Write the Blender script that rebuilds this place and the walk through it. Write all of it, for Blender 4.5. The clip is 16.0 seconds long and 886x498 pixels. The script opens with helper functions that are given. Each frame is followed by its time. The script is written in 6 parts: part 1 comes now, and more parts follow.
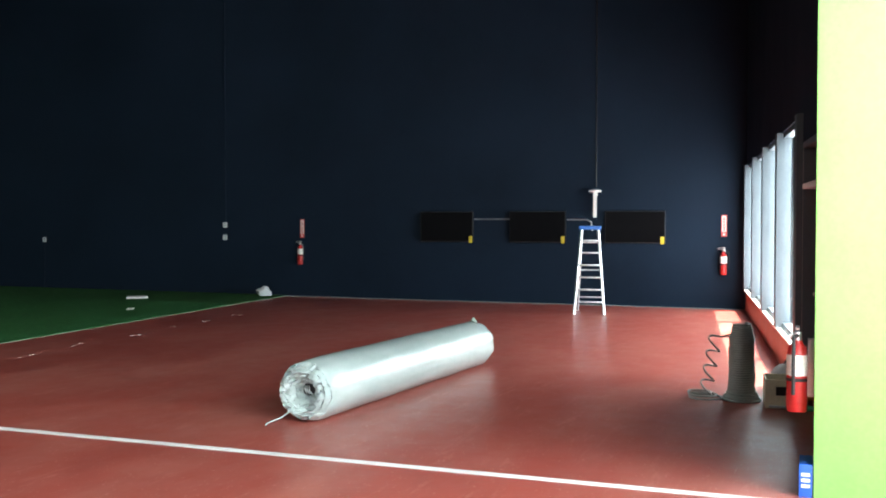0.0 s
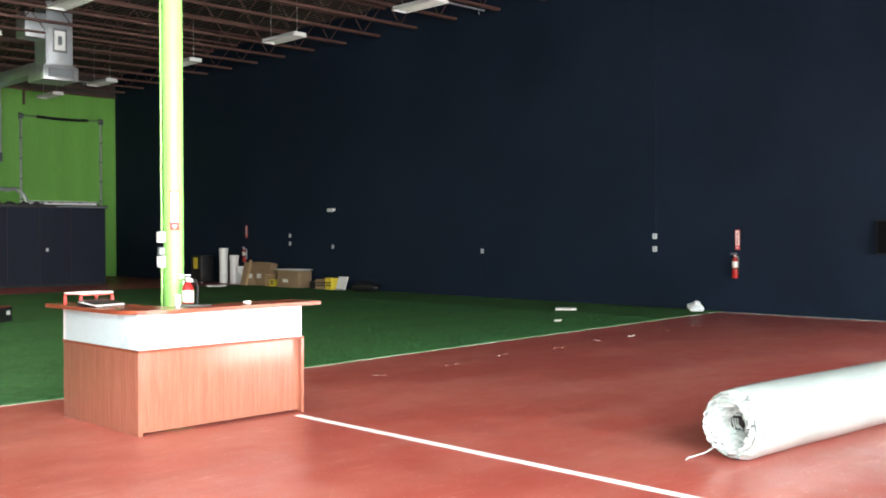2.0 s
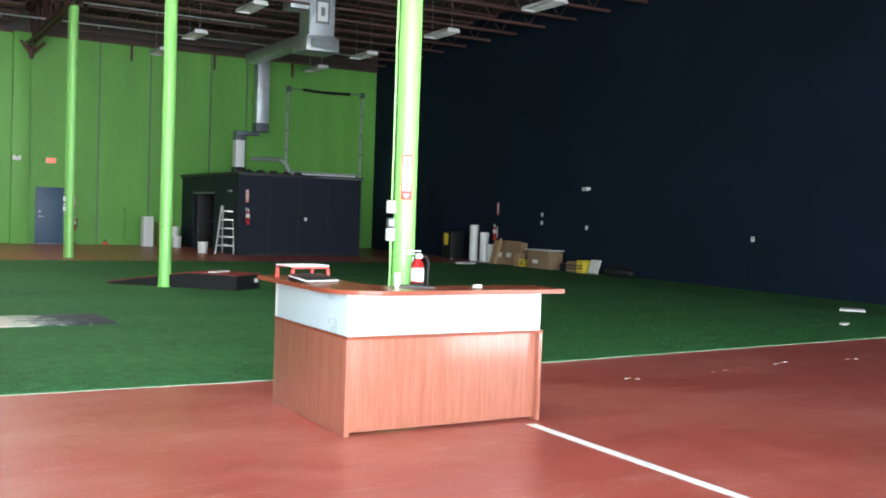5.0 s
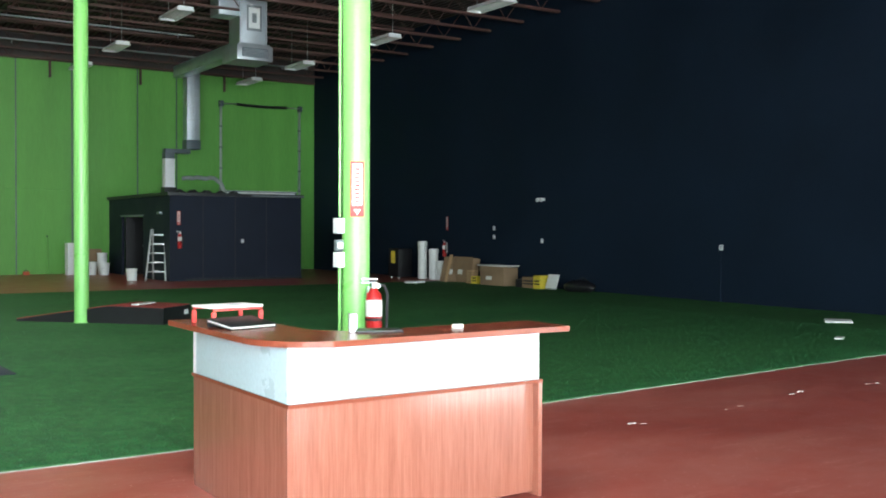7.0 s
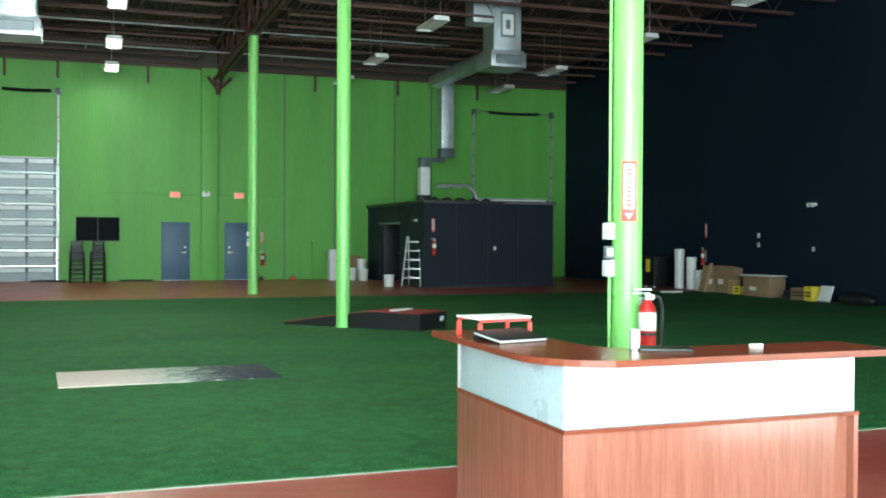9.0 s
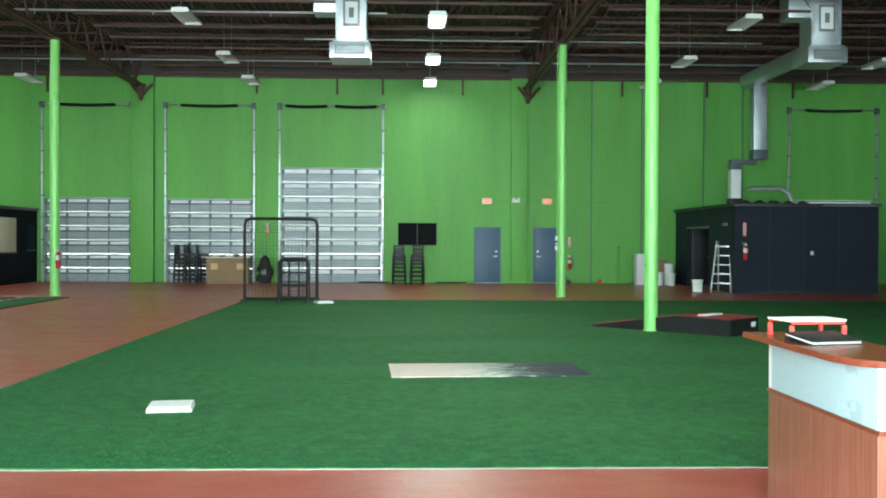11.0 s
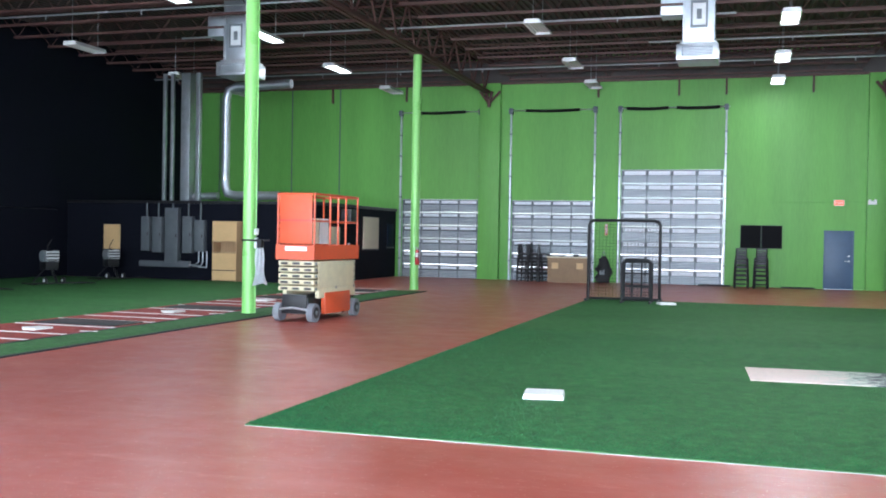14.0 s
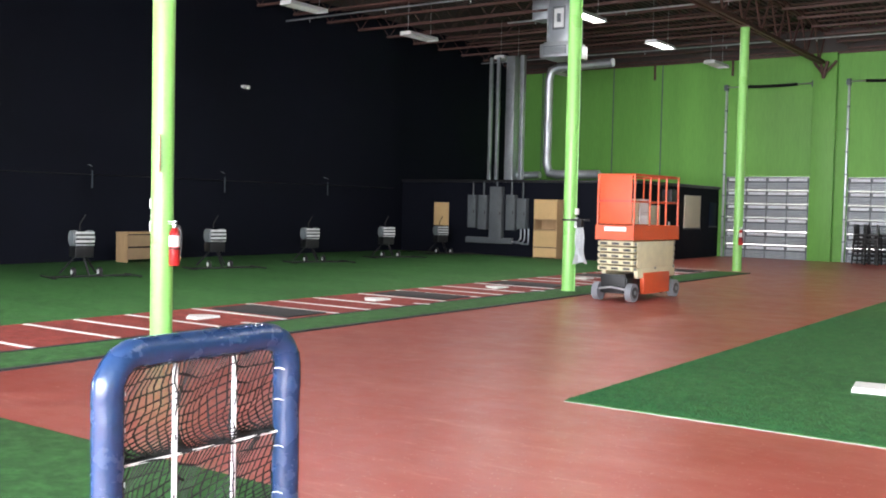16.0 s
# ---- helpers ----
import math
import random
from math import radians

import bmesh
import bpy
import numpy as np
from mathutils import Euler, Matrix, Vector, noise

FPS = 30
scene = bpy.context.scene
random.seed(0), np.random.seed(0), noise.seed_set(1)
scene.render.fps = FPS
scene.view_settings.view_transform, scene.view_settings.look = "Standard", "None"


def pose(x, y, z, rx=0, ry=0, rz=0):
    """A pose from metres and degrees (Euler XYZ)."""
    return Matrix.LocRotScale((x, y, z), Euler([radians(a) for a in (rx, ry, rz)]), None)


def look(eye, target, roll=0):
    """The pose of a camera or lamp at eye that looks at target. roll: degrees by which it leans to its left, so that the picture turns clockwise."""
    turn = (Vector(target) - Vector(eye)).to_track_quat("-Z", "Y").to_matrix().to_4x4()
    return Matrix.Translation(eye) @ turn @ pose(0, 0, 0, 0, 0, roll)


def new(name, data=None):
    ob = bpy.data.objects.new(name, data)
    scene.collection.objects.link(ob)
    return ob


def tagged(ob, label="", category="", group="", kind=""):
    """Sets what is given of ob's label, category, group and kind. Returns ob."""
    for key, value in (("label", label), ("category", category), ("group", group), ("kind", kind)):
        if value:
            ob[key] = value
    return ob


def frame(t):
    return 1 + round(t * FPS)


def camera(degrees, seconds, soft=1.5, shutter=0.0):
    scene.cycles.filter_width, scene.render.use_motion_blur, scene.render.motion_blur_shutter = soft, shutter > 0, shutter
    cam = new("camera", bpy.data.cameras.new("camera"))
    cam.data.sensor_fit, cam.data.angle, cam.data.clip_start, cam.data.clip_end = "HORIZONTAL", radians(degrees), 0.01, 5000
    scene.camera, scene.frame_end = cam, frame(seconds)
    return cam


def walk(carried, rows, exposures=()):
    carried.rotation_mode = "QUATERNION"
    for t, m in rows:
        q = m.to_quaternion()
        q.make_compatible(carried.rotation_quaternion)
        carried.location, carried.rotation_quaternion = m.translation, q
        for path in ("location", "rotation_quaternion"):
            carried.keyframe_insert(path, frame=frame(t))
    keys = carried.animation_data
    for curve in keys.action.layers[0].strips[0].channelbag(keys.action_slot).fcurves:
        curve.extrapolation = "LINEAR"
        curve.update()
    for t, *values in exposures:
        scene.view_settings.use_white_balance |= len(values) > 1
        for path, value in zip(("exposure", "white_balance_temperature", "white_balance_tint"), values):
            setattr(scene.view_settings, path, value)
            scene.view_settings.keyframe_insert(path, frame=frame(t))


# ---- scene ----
cam = camera(48.0, 16.0, soft=1.9)
PATH = [
    (0, (-2.48, 0.429, 1.688), (-0.608, 1.132, 1.633), -0.0),
    (0.5, (-2.305, 0.476, 1.65), (-0.505, 1.346, 1.597), -0.7),
    (1, (-2.068, 0.611, 1.665), (-0.39, 1.698, 1.618), -1.4),
    (1.5, (-1.814, 0.741, 1.649), (-0.292, 2.037, 1.609), -0.8),
    (2, (-1.609, 0.817, 1.63), (-0.203, 2.239, 1.604), -0.2),
    (2.5, (-1.498, 0.876, 1.636), (-0.174, 2.375, 1.615), 0.2),
    (3, (-1.358, 1.026, 1.644), (-0.135, 2.608, 1.654), 0.5),
    (3.5, (-1.33, 0.901, 1.653), (-0.187, 2.542, 1.668), 1.0),
    (4, (-1.298, 0.842, 1.663), (-0.222, 2.528, 1.664), 1.4),
    (4.5, (-0.824, 1.547, 1.59), (0.143, 3.297, 1.564), 1.5),
    (5, (-0.588, 2.035, 1.582), (0.415, 3.764, 1.511), 2.0),
    (5.2, (-0.524, 2.137, 1.547), (0.545, 3.826, 1.478), 1.8),
    (7.3, (0.238, 3.794, 1.603), (1.335, 5.465, 1.572), 0.1),
    (7.5, (0.256, 3.838, 1.594), (1.295, 5.546, 1.57), -0.1),
    (8, (0.261, 3.87, 1.592), (1.165, 5.654, 1.57), -0.1),
    (8.5, (0.233, 3.97, 1.55), (1.012, 5.812, 1.532), 0.8),
    (9, (0.293, 4.223, 1.584), (0.952, 6.111, 1.559), 0.3),
    (9.5, (0.428, 4.537, 1.524), (0.945, 6.469, 1.514), 0.2),
    (10, (0.293, 4.419, 1.499), (0.674, 6.382, 1.499), 0.7),
    (10.2, (0.266, 4.222, 1.586), (0.57, 6.199, 1.566), 0.6),
    (12.5, (-0.091, 3.565, 1.563), (-0.33, 5.551, 1.553), 0.3),
    (13, (-0.119, 3.385, 1.594), (-0.484, 5.351, 1.577), 0.2),
    (13.5, (-0.088, 3.224, 1.639), (-0.564, 5.166, 1.611), 0.7),
    (14, (-0.151, 3.203, 1.597), (-0.733, 5.116, 1.572), 1.0),
    (14.5, (-0.186, 3.086, 1.606), (-0.878, 4.962, 1.573), 1.3),
    (15, (-0.198, 3.034, 1.613), (-1.006, 4.863, 1.559), 1.6),
    (15.5, (-0.071, 2.867, 1.668), (-1.036, 4.617, 1.592), 1.7),
    (16, (-0.039, 2.943, 1.677), (-1.188, 4.578, 1.591), 1.3),
]
EXPOSURES = [
    (0.0, 2.78, 6300, 0), (0.5, 3.75, 6700, 4), (1.0, 3.95, 7000, 5), (1.5, 3.95, 7000, 7), (2.0, 3.85, 6900, 9), (3.5, 3.73, 6700, 11), (5.0, 3.6, 6100, 4),
    (7.5, 3.5, 6000, -3), (9.0, 3.47, 5900, -12), (10.2, 3.52, 5900, -17), (12.5, 3.8, 5600, 3), (13.5, 3.74, 5400, 9), (14.5, 3.78, 5700, 10), (15.5, 3.64, 6200, 14), (16.0, 3.74, 6400, 14),
]
walk(cam, [(t, look(eye, target, roll)) for t, eye, target, roll in PATH], EXPOSURES)

# ---- world, sun and large lights ----
SUN_EL, SUN_AZ = radians(68), radians(180)
world = bpy.data.worlds.new("world")
scene.world = world
world.use_nodes = True
wn = world.node_tree.nodes
sky = wn.new("ShaderNodeTexSky")
sky.sky_type, sky.sun_disc = "NISHITA", False
sky.sun_elevation, sky.sun_rotation = SUN_EL, SUN_AZ
world.node_tree.links.new(sky.outputs[0], wn["Background"].inputs[0])
wn["Background"].inputs[1].default_value = 0.05
sun_data = bpy.data.lights.new("sun", "SUN")
sun_data.energy, sun_data.angle, sun_data.color = 5.0, radians(0.5), (1.0, 0.95, 0.88)
sun = new("sun", sun_data)
sun.matrix_world = look((0, -20, 20 * math.tan(SUN_EL)), (0, 0, 0))

WALL_X, WEST_X, BACK_Y, FRONT_Y, DECK_Z = 17.46, -22.8, 40.19, -0.35, 8.35
GLASS_Y = FRONT_Y - 0.16


def east_x(y):
    """The face of the navy wall, which runs a little out of square."""
    return WALL_X + 0.55 * (y - 6.0) / 34.0


SILL_Z, HEAD_Z = 0.41, 2.79
# glazed bays of the front wall: from x, to x, number of lights, head height, set-back
BAYS = [(-20.5, -12.5, 3, 2.79, 0.0), (-8.6, 3.9, 4, 5.2, 1.5)]
# the bay beside the pier stands at a slight angle to the rest: its corner at the navy wall, its turn, its span along itself
SKEW = Matrix.Translation((17.46, 1.70, 0)) @ Matrix.Rotation(radians(6.8), 4, "Z")
SKEW_BAY = (-9.55, -0.35, 4, 2.75)
WINDOW_WATTS = 120.0


def daylight(x0, x1, head, back, watts):
    d = bpy.data.lights.new("window_daylight", "AREA")
    d.shape, d.size, d.size_y, d.energy, d.color = "RECTANGLE", x1 - x0, head - SILL_Z - 0.1, watts, (0.93, 0.97, 1.0)
    ob = new("window_daylight", d)
    ob.matrix_world = look(((x0 + x1) / 2, GLASS_Y - back + 0.05, (SILL_Z + head) / 2), ((x0 + x1) / 2, 10, (SILL_Z + head) / 2))
    return ob


for x0, x1, n, head, back in BAYS:
    daylight(x0, x1, head, back, WINDOW_WATTS * (x1 - x0) * (head - SILL_Z) / 24.0 * (1.45 if back else 1.0))
skew_lamp = daylight(SKEW_BAY[0], SKEW_BAY[1], SKEW_BAY[3], 0.0, WINDOW_WATTS * (SKEW_BAY[1] - SKEW_BAY[0]) * (SKEW_BAY[3] - SILL_Z) / 24.0)
skew_lamp.matrix_world = SKEW @ Matrix.Translation((0, -FRONT_Y, 0)) @ skew_lamp.matrix_world


# ---- materials ----
def shader(name):
    m = bpy.data.materials.new(name)
    m.use_nodes = True
    nt = m.node_tree
    return m, nt, nt.nodes["Principled BSDF"]


def noise_node(nt, scale, detail=4.0, rough=0.55, stretch=None, seed=0.0):
    tc = nt.nodes.new("ShaderNodeTexCoord")
    mp = nt.nodes.new("ShaderNodeMapping")
    mp.inputs["Location"].default_value = (seed, seed * 0.7, seed * 1.3)
    if stretch:
        mp.inputs["Scale"].default_value = stretch
    nt.links.new(tc.outputs["Object"], mp.inputs["Vector"])
    n = nt.nodes.new("ShaderNodeTexNoise")
    n.inputs["Scale"].default_value, n.inputs["Detail"].default_value, n.inputs["Roughness"].default_value = scale, detail, rough
    nt.links.new(mp.outputs[0], n.inputs["Vector"])
    return n.outputs["Fac"]


def ramp(nt, fac, stops):
    r = nt.nodes.new("ShaderNodeValToRGB")
    el = r.color_ramp.elements
    while len(el) < len(stops):
        el.new(0.5)
    for e, (p, c) in zip(el, stops):
        e.position, e.color = p, (*c, 1.0) if len(c) == 3 else c
    nt.links.new(fac, r.inputs[0])
    return r.outputs[0]


def mix(nt, fac, a, b, mode="MIX"):
    n = nt.nodes.new("ShaderNodeMix")
    n.data_type, n.blend_type = "RGBA", mode
    for sock, v in ((n.inputs[0], fac), (n.inputs[6], a), (n.inputs[7], b)):
        if isinstance(v, (int, float)):
            sock.default_value = v
        elif isinstance(v, tuple):
            sock.default_value = (*v, 1.0)
        else:
            nt.links.new(v, sock)
    return n.outputs[2]


def bump(nt, p, height, strength=0.2, dist=0.01):
    b = nt.nodes.new("ShaderNodeBump")
    b.inputs["Strength"].default_value, b.inputs["Distance"].default_value = strength, dist
    nt.links.new(height, b.inputs["Height"])
    nt.links.new(b.outputs[0], p.inputs["Normal"])


def scaled(c, k):
    return tuple(min(1.0, v * k) for v in c)


def plain(name, colour, rough=0.5, metal=0.0, vary=0.15, scale=6.0, fine=60.0, bumps=0.08, spec=0.5, stretch=None):
    """A paint, plastic or metal with stains at one scale and grain at another."""
    m, nt, p = shader(name)
    big = noise_node(nt, scale, 5, 0.6, stretch)
    small = noise_node(nt, fine, 3, 0.5, stretch, 3.0)
    col = ramp(nt, big, [(0.3, scaled(colour, 1 - vary)), (0.7, scaled(colour, 1 + vary))])
    col = mix(nt, 0.12, col, ramp(nt, small, [(0.35, scaled(colour, 0.6)), (0.65, scaled(colour, 1.3))]))
    nt.links.new(col, p.inputs["Base Color"])
    nt.links.new(ramp(nt, big, [(0.25, (max(rough - 0.07, 0.03),) * 3), (0.75, (min(rough + 0.1, 1.0),) * 3)]), p.inputs["Roughness"])
    p.inputs["Metallic"].default_value = metal
    p.inputs["Specular IOR Level"].default_value = spec
    if bumps:
        bump(nt, p, small, bumps, 0.004)
    return m


def wood(name, dark, light, rough=0.35, along="Z"):
    m, nt, p = shader(name)
    st = {"X": (0.6, 14, 14), "Y": (14, 0.6, 14), "Z": (14, 14, 0.6)}[along]
    g = noise_node(nt, 2.2, 6, 0.65, st)
    g2 = noise_node(nt, 9.0, 4, 0.6, st, 5.0)
    col = ramp(nt, g, [(0.3, dark), (0.7, light)])
    col = mix(nt, 0.3, col, ramp(nt, g2, [(0.35, scaled(dark, 0.8)), (0.65, light)]))
    nt.links.new(col, p.inputs["Base Color"])
    p.inputs["Roughness"].default_value = rough
    bump(nt, p, g2, 0.05, 0.002)
    return m


def floor_paint():
    m, nt, p = shader("red_floor_paint")
    broad = noise_node(nt, 0.35, 6, 0.62)
    blot = noise_node(nt, 2.3, 6, 0.7, None, 4.0)
    scuff = noise_node(nt, 5.0, 8, 0.75, (0.35, 1.6, 1), 9.0)
    fine = noise_node(nt, 45, 3, 0.6, None, 2.0)
    col = ramp(nt, broad, [(0.3, (0.285, 0.056, 0.043)), (0.7, (0.36, 0.076, 0.058))])
    col = mix(nt, 0.35, col, ramp(nt, blot, [(0.35, (0.24, 0.042, 0.033)), (0.65, (0.36, 0.078, 0.058))]))
    marks = ramp(nt, scuff, [(0.57, (0, 0, 0)), (0.68, (1, 1, 1))])
    col = mix(nt, mix(nt, 0.45, (0, 0, 0), marks), col, (0.52, 0.25, 0.20))
    # pale patches: part of the floor's window sheen is put into the colour
    sheen_haze = noise_node(nt, 0.9, 7, 0.68, (0.6, 1.4, 1), 15.0)
    col = mix(nt, ramp(nt, sheen_haze, [(0.44, (0, 0, 0)), (0.70, (0.42,) * 3)]), col, (0.46, 0.19, 0.15))
    streak = noise_node(nt, 3.0, 6, 0.7, (0.12, 2.6, 1), 21.0)
    col = mix(nt, ramp(nt, streak, [(0.62, (0, 0, 0)), (0.70, (0.22,) * 3)]), col, (0.55, 0.30, 0.25))
    specks = noise_node(nt, 38, 2, 0.5, None, 27.0)
    col = mix(nt, ramp(nt, specks, [(0.69, (0, 0, 0)), (0.72, (0.6,) * 3)]), col, (0.60, 0.42, 0.36))
    nt.links.new(col, p.inputs["Base Color"])
    rr = ramp(nt, blot, [(0.3, (0.30,) * 3), (0.7, (0.44,) * 3)])
    nt.links.new(rr, p.inputs["Roughness"])
    p.inputs["Specular IOR Level"].default_value = 0.5
    bump(nt, p, fine, 0.03, 0.002)
    return m


def turf_material(name, dark, light):
    m, nt, p = shader(name)
    blades = noise_node(nt, 140, 3, 0.7, (1, 1, 1))
    tufts = noise_node(nt, 16, 6, 0.75, (1.0, 1.3, 1), 3.0)
    patch = noise_node(nt, 0.5, 5, 0.6, (0.5, 1.5, 1), 8.0)
    col = ramp(nt, tufts, [(0.28, dark), (0.72, light)])
    col = mix(nt, 0.45, col, ramp(nt, blades, [(0.3, scaled(dark, 0.5)), (0.7, scaled(light, 1.25))]))
    col = mix(nt, 0.4, col, ramp(nt, patch, [(0.3, scaled(dark, 0.85)), (0.7, light)]))
    flecks = noise_node(nt, 7.0, 9, 0.82, (1.0, 1.1, 1), 12.0)
    col = mix(nt, ramp(nt, flecks, [(0.48, (0, 0, 0)), (0.70, (0.7,) * 3)]), col, scaled(light, 1.7))
    col = mix(nt, ramp(nt, flecks, [(0.30, (0.7,) * 3), (0.47, (0, 0, 0))]), col, scaled(dark, 0.8))
    nt.links.new(col, p.inputs["Base Color"])
    p.inputs["Roughness"].default_value = 0.75
    p.inputs["Specular IOR Level"].default_value = 0.25
    bump(nt, p, mix(nt, 0.5, blades, tufts), 0.7, 0.02)
    return m


def glass_material():
    m, nt, p = shader("window_glass")
    p.inputs["Base Color"].default_value = (0.95, 0.98, 0.97, 1)
    p.inputs["Roughness"].default_value = 0.02
    p.inputs["Transmission Weight"].default_value = 1.0
    p.inputs["IOR"].default_value = 1.02
    return m


def glow(name, colour, strength):
    m, nt, p = shader(name)
    p.inputs["Base Color"].default_value = (*colour, 1)
    p.inputs["Emission Color"].default_value = (*colour, 1)
    p.inputs["Emission Strength"].default_value = strength
    return m


def faded_mat():
    """A rubber hitting mat whose pale worn end runs over into black."""
    m, nt, p = shader("worn_mat")
    tc = nt.nodes.new("ShaderNodeTexCoord")
    sep = nt.nodes.new("ShaderNodeSeparateXYZ")
    nt.links.new(tc.outputs["Object"], sep.inputs[0])
    n = noise_node(nt, 12.0, 6, 0.8, (0.45, 1.7, 1))
    add = nt.nodes.new("ShaderNodeMath")
    add.operation = "MULTIPLY_ADD"
    nt.links.new(n, add.inputs[0])
    add.inputs[1].default_value = 4.5
    nt.links.new(sep.outputs[0], add.inputs[2])
    col = ramp(nt, add.outputs[0], [(0.0, (0.74, 0.62, 0.56)), (0.30, (0.74, 0.63, 0.57)), (0.34, (0.50, 0.58, 0.50)), (0.60, (0.44, 0.54, 0.46)), (0.65, (0.02, 0.022, 0.045))])
    sc = nt.nodes.new("ShaderNodeMapRange")
    sc.inputs[1].default_value, sc.inputs[2].default_value = 1.65, 3.05
    nt.links.new(add.outputs[0], sc.inputs[0])
    nt.links.new(sc.outputs[0], col.node.inputs[0])
    grime = noise_node(nt, 18, 5, 0.7, None, 2.0)
    col2 = mix(nt, 0.3, col, ramp(nt, grime, [(0.35, (0.08, 0.06, 0.06)), (0.65, (0.6, 0.5, 0.46))]), "MULTIPLY")
    nt.links.new(col2, p.inputs["Base Color"])
    p.inputs["Roughness"].default_value = 0.7
    return m


